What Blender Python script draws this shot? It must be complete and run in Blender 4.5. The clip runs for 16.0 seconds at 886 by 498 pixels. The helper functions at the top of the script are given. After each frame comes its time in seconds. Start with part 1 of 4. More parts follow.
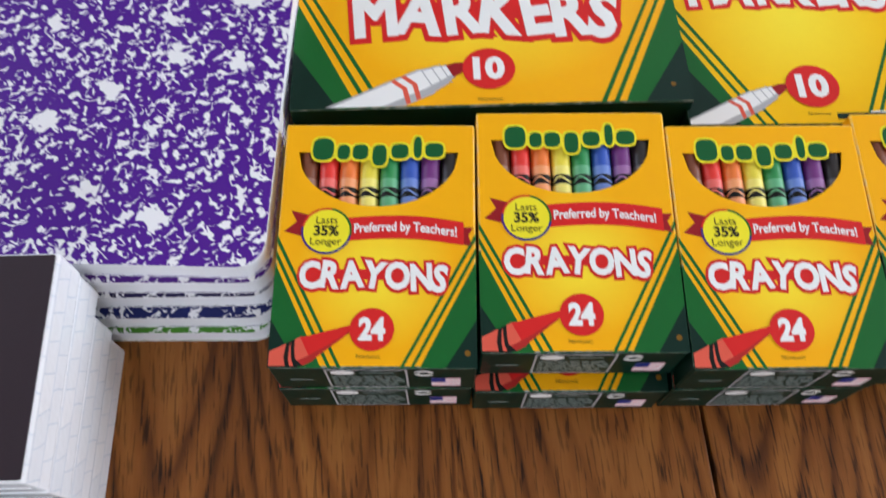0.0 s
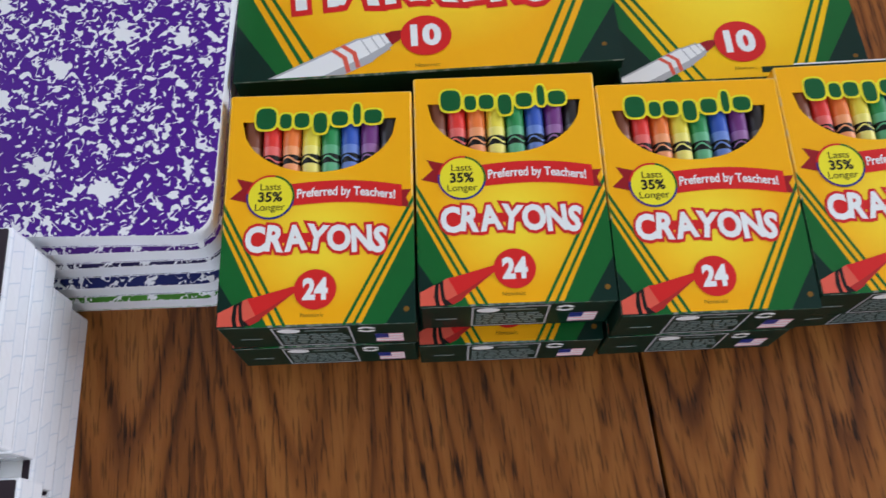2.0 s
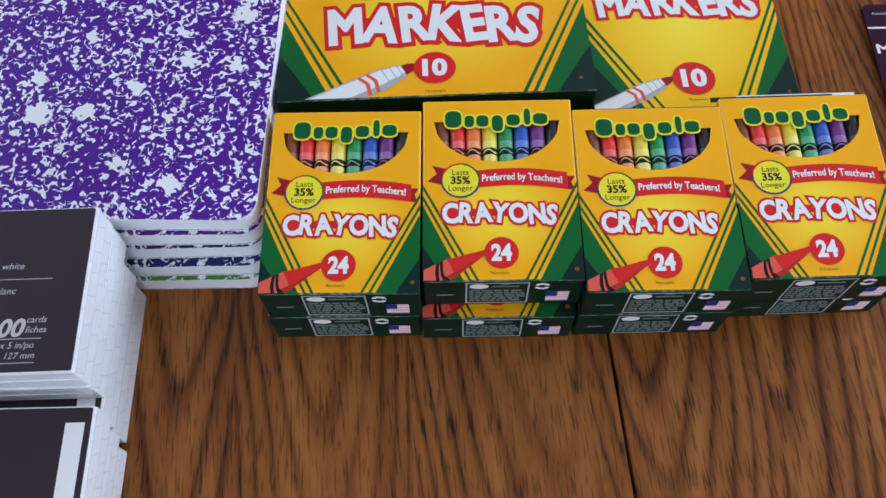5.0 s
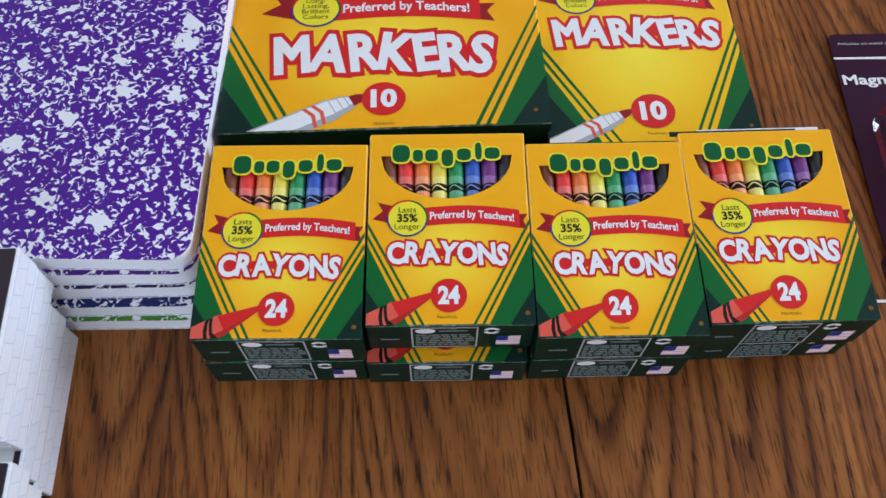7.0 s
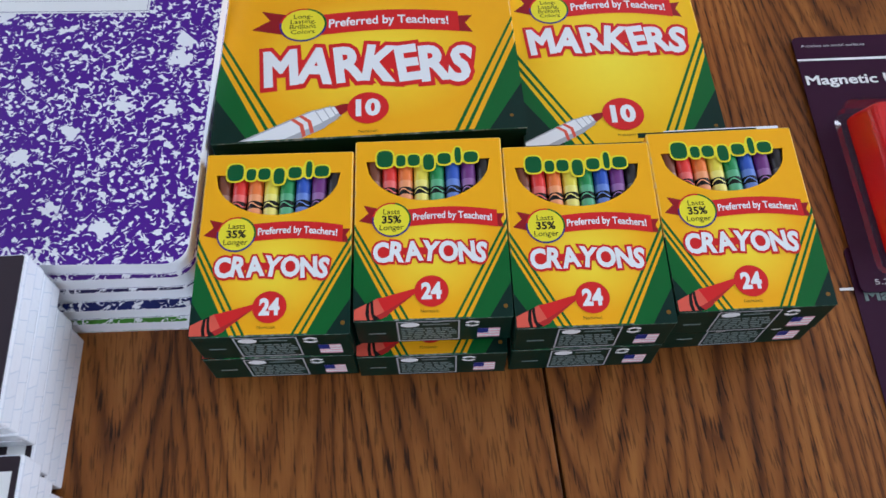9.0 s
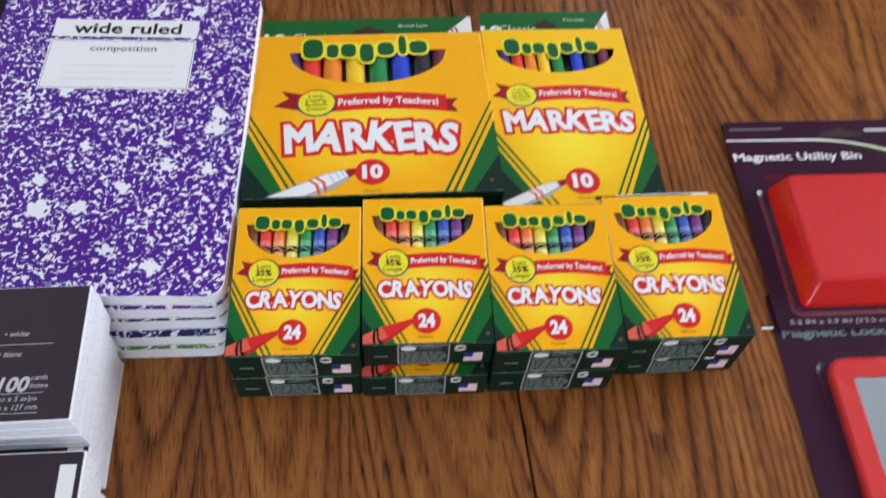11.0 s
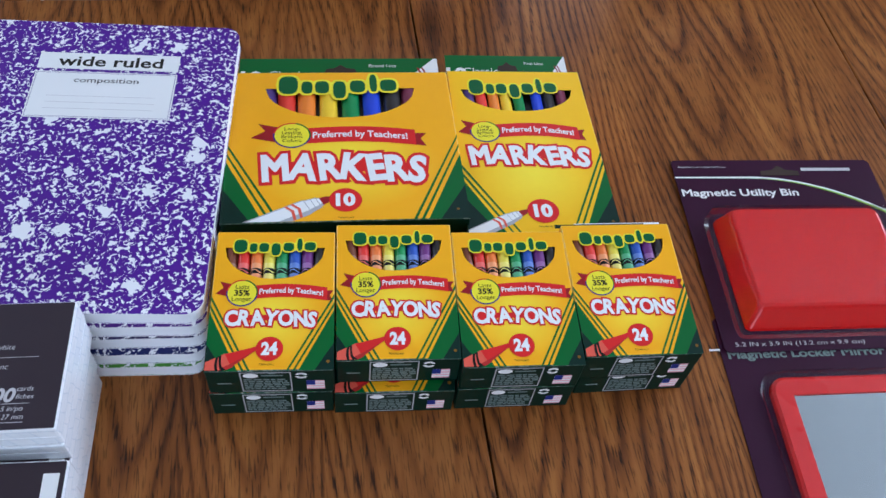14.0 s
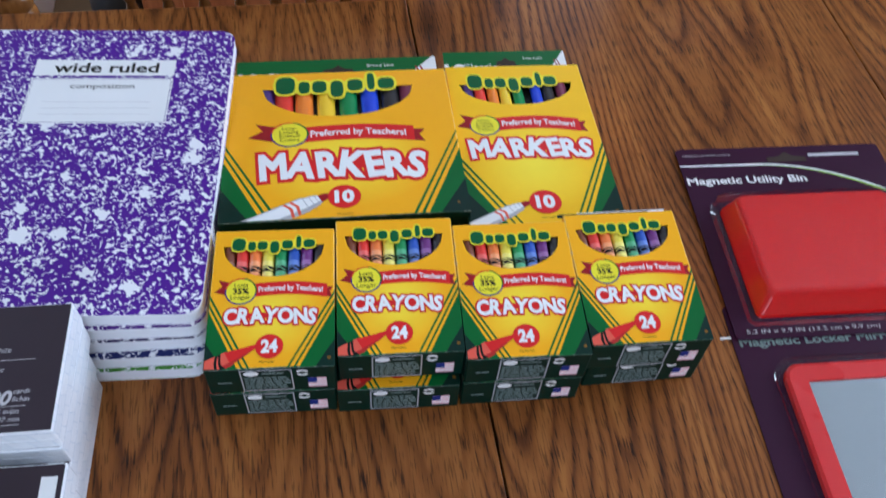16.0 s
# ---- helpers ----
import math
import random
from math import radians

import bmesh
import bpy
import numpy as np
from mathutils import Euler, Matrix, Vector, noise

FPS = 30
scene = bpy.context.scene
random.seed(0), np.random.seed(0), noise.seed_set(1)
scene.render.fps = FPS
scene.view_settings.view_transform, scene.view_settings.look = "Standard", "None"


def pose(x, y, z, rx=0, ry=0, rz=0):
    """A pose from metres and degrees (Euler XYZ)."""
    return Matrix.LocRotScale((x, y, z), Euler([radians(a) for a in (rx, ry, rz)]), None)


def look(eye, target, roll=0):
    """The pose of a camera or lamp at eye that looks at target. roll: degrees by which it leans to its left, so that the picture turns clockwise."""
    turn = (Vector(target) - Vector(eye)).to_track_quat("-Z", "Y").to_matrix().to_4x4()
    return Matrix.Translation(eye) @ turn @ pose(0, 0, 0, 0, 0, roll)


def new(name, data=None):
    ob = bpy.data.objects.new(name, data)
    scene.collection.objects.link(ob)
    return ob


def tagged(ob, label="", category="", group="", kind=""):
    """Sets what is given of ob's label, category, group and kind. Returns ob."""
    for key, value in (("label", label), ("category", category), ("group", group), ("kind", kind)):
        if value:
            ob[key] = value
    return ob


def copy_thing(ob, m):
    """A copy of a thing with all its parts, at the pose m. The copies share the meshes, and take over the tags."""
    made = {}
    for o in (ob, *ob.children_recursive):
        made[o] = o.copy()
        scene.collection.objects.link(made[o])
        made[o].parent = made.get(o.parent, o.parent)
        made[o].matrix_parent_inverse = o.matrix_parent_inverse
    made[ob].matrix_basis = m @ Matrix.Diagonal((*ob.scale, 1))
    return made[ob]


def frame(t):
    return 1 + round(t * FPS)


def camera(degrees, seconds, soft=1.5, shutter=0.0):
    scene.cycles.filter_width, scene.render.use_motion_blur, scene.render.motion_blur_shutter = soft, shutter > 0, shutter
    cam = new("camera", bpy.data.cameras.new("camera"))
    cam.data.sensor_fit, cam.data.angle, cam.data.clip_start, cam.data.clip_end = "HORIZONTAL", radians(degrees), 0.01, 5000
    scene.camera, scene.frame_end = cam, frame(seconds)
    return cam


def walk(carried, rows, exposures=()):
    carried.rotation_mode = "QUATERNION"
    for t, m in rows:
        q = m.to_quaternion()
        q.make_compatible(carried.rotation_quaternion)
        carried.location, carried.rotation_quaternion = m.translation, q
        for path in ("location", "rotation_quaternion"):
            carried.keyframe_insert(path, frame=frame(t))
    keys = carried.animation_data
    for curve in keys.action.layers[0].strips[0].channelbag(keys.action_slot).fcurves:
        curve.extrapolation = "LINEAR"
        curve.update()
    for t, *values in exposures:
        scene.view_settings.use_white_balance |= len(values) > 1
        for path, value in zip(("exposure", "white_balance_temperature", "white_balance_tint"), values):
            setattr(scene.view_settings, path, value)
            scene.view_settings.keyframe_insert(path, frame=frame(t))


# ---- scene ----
cam = camera(54.0, 16.0, 1.5, 0.5)
PATH = [
    (0, (-0.012, 0.016, 1.106), (-0.008, 0.789, -0.739), -0.1),
    (0.5, (-0.005, 0.014, 1.099), (0.015, 0.714, -0.774), 0.1),
    (1, (-0.003, 0.01, 1.108), (0.001, 0.723, -0.761), -1.2),
    (1.5, (-0.002, 0.005, 1.107), (-0.001, 0.712, -0.764), -2.1),
    (2, (0.011, 0.006, 1.118), (0.015, 0.717, -0.752), -2.1),
    (2.5, (0.028, 0.004, 1.124), (0.041, 0.714, -0.745), -1.7),
    (3, (0.043, 0.003, 1.151), (0.072, 0.676, -0.732), -3.0),
    (3.5, (0.025, -0.029, 1.162), (0.09, 0.657, -0.715), 0.9),
    (4, (0.013, -0.055, 1.171), (0.066, 0.766, -0.652), 1.8),
    (4.2, (0.011, -0.056, 1.176), (0.023, 0.778, -0.641), -0.1),
    (6.3, (0.029, -0.042, 1.172), (-0.003, 0.809, -0.638), -3.0),
    (6.5, (0.03, -0.041, 1.172), (0.002, 0.821, -0.633), -2.6),
    (7, (0.033, -0.033, 1.161), (0.05, 0.837, -0.64), 0.1),
    (7.5, (0.039, -0.028, 1.156), (0.061, 0.843, -0.644), 0.0),
    (8, (0.045, -0.028, 1.156), (0.061, 0.844, -0.644), -0.7),
    (8.4, (0.05, -0.031, 1.159), (0.062, 0.843, -0.64), -1.3),
    (8.5, (0.051, -0.031, 1.16), (0.057, 0.84, -0.64), -1.5),
    (8.7, (0.047, -0.037, 1.168), (0.058, 0.84, -0.629), -1.3),
    (10.8, (0.029, -0.1, 1.24), (0.06, 0.904, -0.489), -1.0),
    (11, (0.021, -0.107, 1.25), (0.133, 0.932, -0.456), 4.0),
    (11.5, (0.031, -0.091, 1.28), (0.151, 1.032, -0.371), 6.4),
    (12, (0.035, -0.106, 1.273), (0.223, 1.092, -0.317), 6.5),
    (12.5, (0.026, -0.11, 1.257), (0.186, 1.039, -0.372), 4.9),
    (13, (0.024, -0.122, 1.266), (0.225, 1.017, -0.366), 6.9),
    (13.5, (0.011, -0.131, 1.265), (0.214, 0.999, -0.373), 6.4),
    (14, (0.009, -0.136, 1.268), (0.228, 0.989, -0.372), 8.5),
    (14.5, (0.009, -0.143, 1.27), (0.207, 1.012, -0.35), 7.5),
    (15, (0.004, -0.145, 1.268), (0.212, 1.041, -0.329), 7.4),
    (15.4, (0.01, -0.145, 1.273), (0.185, 1.081, -0.298), 5.4),
    (15.5, (0.012, -0.145, 1.268), (0.185, 1.087, -0.297), 5.3),
    (16, (0.018, -0.145, 1.252), (0.205, 1.017, -0.365), 5.2),
]
WALK_EXPOSURE = [(0.0, -0.28, 6400, 15), (0.5, -0.40, 6350, 15), (1.0, -0.46, 6300, 15), (2.0, -0.48, 6150, 15), (3.0, -0.50, 5500, 13), (3.5, -0.53, 5050, 10), (4.0, -0.46, 5500, 12), (7.0, -0.43, 5800, 15), (8.5, -0.51, 5700, 15), (11.0, -0.23, 6200, 15), (11.5, -0.23, 6200, 15), (12.0, -0.30, 5600, 14), (12.5, -0.36, 5450, 13), (16.0, -0.38, 5450, 13)]
walk(cam, [(t, look(eye, target, roll)) for t, eye, target, roll in PATH], WALK_EXPOSURE)

# ---- light ----
SKY = 0.10
world = bpy.data.worlds.new("daylight")
scene.world = world
world.use_nodes = True
sky = world.node_tree.nodes.new("ShaderNodeTexSky")
sky.sky_type, sky.sun_disc = "NISHITA", False
sky.sun_elevation, sky.sun_rotation = radians(35), radians(110)
world.node_tree.links.new(sky.outputs[0], world.node_tree.nodes["Background"].inputs[0])
world.node_tree.nodes["Background"].inputs[1].default_value = SKY


def window_lamp(eye, target, wide, high, watts, colour):
    data = bpy.data.lights.new("window_light", "AREA")
    data.shape, data.size, data.size_y, data.energy, data.color = "RECTANGLE", wide, high, watts, colour
    ob = new("window_light", data)
    ob.matrix_world = look(eye, target)
    return ob


window_lamp((2.27, 0.60, 1.55), (0.0, 0.40, 1.2), 1.7, 1.2, 62, (0.86, 0.93, 1.0))
window_lamp((-0.25, -2.17, 1.6), (-0.1, 0.0, 1.0), 1.7, 1.1, 34, (0.88, 0.94, 1.0))
# added north lamp without a known source, for sheen on the far table
window_lamp((0.45, 2.07, 1.7), (0.2, 0.2, 0.9), 1.5, 0.8, 10, (0.88, 0.94, 1.0))

# added west lamp, brightens the white block and carpet at the far left
window_lamp((-1.87, 1.35, 1.05), (0.0, 1.3, 0.2), 1.1, 1.7, 42, (0.74, 0.87, 1.0))

# ---- materials ----


def S(r, g, b):
    """Linear colour from the usual 0 to 255 values."""
    return tuple(((c / 255 + 0.055) / 1.055) ** 2.4 if c > 10 else c / 255 / 12.92 for c in (r, g, b)) + (1.0,)


def nodes_of(name):
    m = bpy.data.materials.new(name)
    m.use_nodes = True
    t = m.node_tree
    return m, t, t.nodes, t.links, t.nodes["Principled BSDF"]


def socket(t, value, target):
    if isinstance(value, bpy.types.NodeSocket):
        t.links.new(value, target)
    else:
        target.default_value = value


def math_node(t, op, a, b=0.0, c=None):
    n = t.nodes.new("ShaderNodeMath")
    n.operation = op
    socket(t, a, n.inputs[0])
    socket(t, b, n.inputs[1])
    if c is not None:
        socket(t, c, n.inputs[2])
    return n.outputs[0]


def mixed(t, fac, a, b, blend="MIX"):
    n = t.nodes.new("ShaderNodeMix")
    n.data_type, n.blend_type = "RGBA", blend
    socket(t, fac, n.inputs[0])
    socket(t, a, n.inputs[6])
    socket(t, b, n.inputs[7])
    return n.outputs[2]


def noise_node(t, scale, detail=3.0, rough=0.5, vector=None, distortion=0.0):
    n = t.nodes.new("ShaderNodeTexNoise")
    n.inputs["Scale"].default_value, n.inputs["Detail"].default_value = scale, detail
    n.inputs["Roughness"].default_value, n.inputs["Distortion"].default_value = rough, distortion
    if vector is not None:
        t.links.new(vector, n.inputs["Vector"])
    return n.outputs["Fac"]


def ramp(t, fac, stops):
    n = t.nodes.new("ShaderNodeValToRGB")
    e = n.color_ramp.elements
    while len(e) < len(stops):
        e.new(0.5)
    for k, (p, c) in enumerate(stops):
        e[k].position, e[k].color = p, c if len(c) == 4 else (*c, 1)
    t.links.new(fac, n.inputs[0])
    return n.outputs[0]


def coords(t, kind="Object"):
    return t.nodes.new("ShaderNodeTexCoord").outputs[kind]


def stretched(t, vector, x, y, z):
    n = t.nodes.new("ShaderNodeMapping")
    n.inputs["Scale"].default_value = (x, y, z)
    t.links.new(vector, n.inputs["Vector"])
    return n.outputs[0]


def bumped(t, bsdf, height, strength, distance):
    n = t.nodes.new("ShaderNodeBump")
    n.inputs["Strength"].default_value, n.inputs["Distance"].default_value = strength, distance
    t.links.new(height, n.inputs["Height"])
    t.links.new(n.outputs[0], bsdf.inputs["Normal"])


def plain(name, colour, rough=0.5, metal=0.0, vary=0.12, grain=60.0, bump=0.0, coat=0.0, spec=0.5):
    """A surface of one colour with two scales of faint variation."""
    m, t, n, l, b = nodes_of(name)
    v = coords(t)
    dark = tuple(c * (1 - vary) for c in colour[:3]) + (1,)
    lite = tuple(min(1, c * (1 + vary * 0.6)) for c in colour[:3]) + (1,)
    f = math_node(t, "ADD", math_node(t, "MULTIPLY", noise_node(t, grain, 4, 0.6, v), 0.6),
                  math_node(t, "MULTIPLY", noise_node(t, grain * 9, 2, 0.6, v), 0.4))
    l.new(mixed(t, f, dark, lite), b.inputs["Base Color"])
    l.new(math_node(t, "MULTIPLY_ADD", noise_node(t, grain * 0.5, 3, 0.6, v), 0.16, rough - 0.08), b.inputs["Roughness"])
    b.inputs["Metallic"].default_value = metal
    b.inputs["Coat Weight"].default_value = coat
    b.inputs["Specular IOR Level"].default_value = spec
    if bump:
        bumped(t, b, noise_node(t, grain * 4, 3, 0.6, v), bump, 0.0006)
    return m


def printed(name, colour, vary=0.05):
    """Ink on coated carton."""
    return plain(name, colour, 0.45, 0, vary, 45, 0.10, 0.0, 0.2)


def yellow_carton(name, edge, centre, w, h):
    """Carton printed in amber, fading to lemon towards the lower middle."""
    m, t, n, l, b = nodes_of(name)
    v = coords(t)
    s = n.new("ShaderNodeSeparateXYZ")
    l.new(v, s.inputs[0])
    du = math_node(t, "DIVIDE", math_node(t, "SUBTRACT", s.outputs[0], w * 0.5), w * 0.48)
    dv = math_node(t, "DIVIDE", math_node(t, "SUBTRACT", s.outputs[1], h * 0.36), h * 0.36)
    d = math_node(t, "SQRT", math_node(t, "ADD", math_node(t, "MULTIPLY", du, du), math_node(t, "MULTIPLY", dv, dv)))
    c = ramp(t, d, [(0.10, centre), (0.85, edge)])
    c = mixed(t, math_node(t, "MULTIPLY", noise_node(t, 70, 4, 0.6, v), 0.10), c, S(206, 134, 0))
    l.new(c, b.inputs["Base Color"])
    l.new(math_node(t, "MULTIPLY_ADD", noise_node(t, 30, 3, 0.6, v), 0.16, 0.34), b.inputs["Roughness"])
    b.inputs["Specular IOR Level"].default_value = 0.16
    bumped(t, b, noise_node(t, 90, 3, 0.6, v), 0.12, 0.0006)
    return m


def table_wood(name):
    """Stained oak: staves with arched growth rings, pores and streaks along local y."""
    m, t, n, l, b = nodes_of(name)
    v = coords(t)
    warp = noise_node(t, 1.0, 4, 0.6, stretched(t, v, 34, 9, 1))
    warp2 = noise_node(t, 1.0, 2, 0.5, stretched(t, v, 7, 2.4, 1))
    s = n.new("ShaderNodeSeparateXYZ")
    l.new(v, s.inputs[0])
    stave = 0.0887
    xs = math_node(t, "DIVIDE", math_node(t, "ADD", s.outputs[0], 10.5 * stave + 0.0587), stave)
    cell = math_node(t, "FLOOR", xs)
    white = n.new("ShaderNodeTexWhiteNoise")
    white.noise_dimensions = "1D"
    l.new(cell, white.inputs["W"])
    rnd = white.outputs["Value"]
    # across the stave, from its heart
    u = math_node(t, "SUBTRACT", math_node(t, "FRACT", xs), math_node(t, "MULTIPLY_ADD", rnd, 1.1, -0.05))
    u = math_node(t, "ADD", u, math_node(t, "MULTIPLY_ADD", warp2, 0.34, -0.17))
    arch = math_node(t, "MULTIPLY", math_node(t, "POWER", math_node(t, "ABSOLUTE", u), 1.6), 11.5)
    slow = noise_node(t, 1.0, 2, 0.5, stretched(t, v, 4.0, 2.6, 1))
    ring = math_node(t, "SUBTRACT", math_node(t, "MULTIPLY", s.outputs[1], 12.0), arch)
    ring = math_node(t, "ADD", ring, math_node(t, "MULTIPLY_ADD", warp, 0.60, math_node(t, "MULTIPLY_ADD", slow, 4.0, math_node(t, "MULTIPLY", rnd, 7.0))))
    saw = math_node(t, "FRACT", ring)
    rings = ramp(t, saw, [(0.0, (0.30, 0.30, 0.30)), (0.28, (0.05, 0.05, 0.05)), (0.55, (0.22, 0.22, 0.22)), (0.86, (1, 1, 1)), (1.0, (0.30, 0.30, 0.30))])
    # the rings stand out in some patches and fade in others
    clear = ramp(t, noise_node(t, 1.0, 2, 0.5, stretched(t, v, 13, 5, 1)), [(0.34, (0.40, 0.40, 0.40)), (0.58, (1, 1, 1))])
    rings = math_node(t, "MULTIPLY", rings, clear)
    fibre = noise_node(t, 1.0, 4, 0.65, stretched(t, v, 520, 22, 1))
    pores = noise_node(t, 1.0, 2, 0.5, stretched(t, v, 820, 60, 1))
    streak = noise_node(t, 1.0, 3, 0.6, stretched(t, v, 60, 1.6, 1))
    blotch = noise_node(t, 1.0, 4, 0.62, stretched(t, v, 22, 7, 1))
    fac = math_node(t, "ADD", math_node(t, "MULTIPLY", rings, 0.46), math_node(t, "MULTIPLY", fibre, 0.22))
    fac = math_node(t, "ADD", fac, math_node(t, "MULTIPLY_ADD", streak, 0.62, -0.25))
    fac = math_node(t, "ADD", fac, math_node(t, "MULTIPLY_ADD", blotch, 0.62, -0.29))
    c = ramp(t, fac, [(0.06, S(170, 110, 52)), (0.32, S(136, 81, 35)), (0.58, S(94, 52, 22)), (0.92, S(38, 21, 9))])
    tone = mixed(t, math_node(t, "MULTIPLY", rnd, 0.25), c, S(108, 64, 28), "MIX")
    dots = ramp(t, pores, [(0.37, (1, 1, 1)), (0.46, (0, 0, 0))])
    dots = math_node(t, "MULTIPLY", dots, math_node(t, "MULTIPLY_ADD", rings, 0.6, 0.42))
    c = mixed(t, dots, tone, S(36, 20, 10))
    l.new(c, b.inputs["Base Color"])
    l.new(math_node(t, "MULTIPLY_ADD", fibre, 0.20, 0.25), b.inputs["Roughness"])
    b.inputs["Specular IOR Level"].default_value = 0.17
    bumped(t, b, math_node(t, "ADD", math_node(t, "MULTIPLY", fibre, 0.4), math_node(t, "MULTIPLY", pores, 0.6)), 0.18, 0.0006)
    return m


def turned_wood(name, light, dark, rough=0.3):
    m, t, n, l, b = nodes_of(name)
    v = coords(t)
    g = noise_node(t, 1.0, 4, 0.6, stretched(t, v, 90, 90, 7))
    w = noise_node(t, 9.0, 3, 0.6, v)
    f = math_node(t, "ADD", math_node(t, "MULTIPLY", g, 0.7), math_node(t, "MULTIPLY", w, 0.3))
    l.new(ramp(t, f, [(0.32, dark), (0.62, light)]), b.inputs["Base Color"])
    b.inputs["Roughness"].default_value = rough
    bumped(t, b, g, 0.12, 0.001)
    return m


def marbled(name, ink, paper):
    """Printed marbling: paper-white worms and blots on an ink ground."""
    m, t, n, l, b = nodes_of(name)
    v = coords(t)
    a = noise_node(t, 230, 0.6, 0.4, v, 0.9)
    c = noise_node(t, 330, 0.3, 0.4, v, 0.5)
    e = noise_node(t, 60, 1.0, 0.4, v)
    # worms follow one level of the noise and break off where a second noise dips; dots fill the rest
    off = math_node(t, "ABSOLUTE", math_node(t, "SUBTRACT", a, 0.5))
    off = math_node(t, "ADD", off, math_node(t, "MULTIPLY", math_node(t, "SUBTRACT", 0.53, c), 0.42))
    off = math_node(t, "ADD", off, math_node(t, "MULTIPLY_ADD", e, 0.10, -0.05))
    lines = ramp(t, off, [(0.030, (1, 1, 1)), (0.042, (0, 0, 0))])
    vor = n.new("ShaderNodeTexVoronoi")
    vor.voronoi_dimensions = "2D"
    vor.inputs["Scale"].default_value = 40
    l.new(v, vor.inputs["Vector"])
    cell = n.new("ShaderNodeSeparateColor")
    l.new(vor.outputs["Color"], cell.inputs[0])
    size = math_node(t, "MULTIPLY_ADD", cell.outputs[0], -0.42, 0.37)
    blot = math_node(t, "ADD", math_node(t, "ADD", vor.outputs["Distance"], size), math_node(t, "MULTIPLY_ADD", a, 0.50, -0.25))
    blots = ramp(t, blot, [(0.185, (1, 1, 1)), (0.200, (0, 0, 0))])
    f = math_node(t, "MAXIMUM", lines, blots)
    l.new(mixed(t, f, ink, paper), b.inputs["Base Color"])
    b.inputs["Roughness"].default_value = 0.45
    b.inputs["Specular IOR Level"].default_value = 0.22
    bumped(t, b, noise_node(t, 500, 2, 0.5, v), 0.08, 0.0004)
    return m


def card_edges(name):
    """Stacked white card edges under wrinkled clear film, whose reflections are painted as faint lines."""
    m, t, n, l, b = nodes_of(name)
    v = coords(t)
    s = n.new("ShaderNodeSeparateXYZ")
    l.new(v, s.inputs[0])
    comb = n.new("ShaderNodeCombineXYZ")
    l.new(math_node(t, "ADD", math_node(t, "ADD", s.outputs[0], s.outputs[1]), math_node(t, "MULTIPLY_ADD", noise_node(t, 30, 2, 0.5, v), 0.012, math_node(t, "MULTIPLY", s.outputs[2], 0.35))), comb.inputs[0])
    l.new(s.outputs[2], comb.inputs[1])
    br = n.new("ShaderNodeTexBrick")
    br.inputs["Scale"].default_value = 1.0
    br.inputs["Brick Width"].default_value, br.inputs["Row Height"].default_value = 0.0115, 0.0085
    br.inputs["Mortar Size"].default_value, br.inputs["Mortar Smooth"].default_value = 0.00045, 1.0
    br.inputs["Color1"].default_value, br.inputs["Color2"].default_value = S(250, 251, 253), S(243, 246, 250)
    br.inputs["Mortar"].default_value = S(219, 228, 238)
    l.new(comb.outputs[0], br.inputs["Vector"])
    leaf = noise_node(t, 1.0, 2, 0.6, stretched(t, v, 12, 12, 2600))
    c = mixed(t, math_node(t, "MULTIPLY", leaf, 0.05), br.outputs["Color"], S(200, 210, 222))
    l.new(c, b.inputs["Base Color"])
    b.inputs["Roughness"].default_value = 0.22
    b.inputs["Coat Weight"].default_value = 0.5
    b.inputs["Coat Roughness"].default_value = 0.12
    bumped(t, b, noise_node(t, 55, 3, 0.6, v), 0.35, 0.002)
    return m


def clear_plastic(name):
    m, t, n, l, b = nodes_of(name)
    out = n["Material Output"]
    clear, gloss, mix = n.new("ShaderNodeBsdfTransparent"), n.new("ShaderNodeBsdfGlossy"), n.new("ShaderNodeMixShader")
    fres = n.new("ShaderNodeFresnel")
    fres.inputs["IOR"].default_value = 1.35
    gloss.inputs["Roughness"].default_value = 0.08
    clear.inputs["Color"].default_value = (0.97, 0.97, 0.97, 1)
    bump = n.new("ShaderNodeBump")
    bump.inputs["Strength"].default_value, bump.inputs["Distance"].default_value = 0.25, 0.002
    l.new(noise_node(t, 60, 2, 0.5, coords(t)), bump.inputs["Height"])
    l.new(bump.outputs[0], gloss.inputs["Normal"])
    l.new(math_node(t, "MULTIPLY", fres.outputs[0], 0.30), mix.inputs[0])
    l.new(clear.outputs[0], mix.inputs[1])
    l.new(gloss.outputs[0], mix.inputs[2])
    l.new(mix.outputs[0], out.inputs["Surface"])
    return m




def worn_edge(name, colour):
    """A carton fold, rubbed pale in places."""
    m, t, n, l, b = nodes_of(name)
    v = coords(t)
    f = ramp(t, noise_node(t, 210, 4, 0.7, v), [(0.48, (0, 0, 0)), (0.62, (1, 1, 1))])
    l.new(mixed(t, math_node(t, "MULTIPLY", f, 0.4), colour, S(200, 196, 180)), b.inputs["Base Color"])
    b.inputs["Roughness"].default_value = 0.5
    return m


M_WORNGREEN = worn_edge("worn_green_fold", S(14, 66, 44))
M_WORNAMBER = worn_edge("worn_amber_fold", S(248, 190, 30))
M_SHADOWRED = printed("shaded_red_ink", S(176, 40, 36))
M_SHADOWGREY = printed("pale_grey_ink", S(176, 176, 178))
M_WHITE = printed("white_ink", S(236, 236, 234), 0.03)
M_RED = printed("red_ink", S(214, 36, 34))
M_DEEPRED = printed("deep_red_ink", S(150, 24, 30))
M_GREEN = printed("green_ink", S(14, 96, 38))
M_DARK = printed("dark_green_ink", S(2, 39, 29), 0.12)
M_LIME = printed("lemon_ink", S(240, 226, 40))
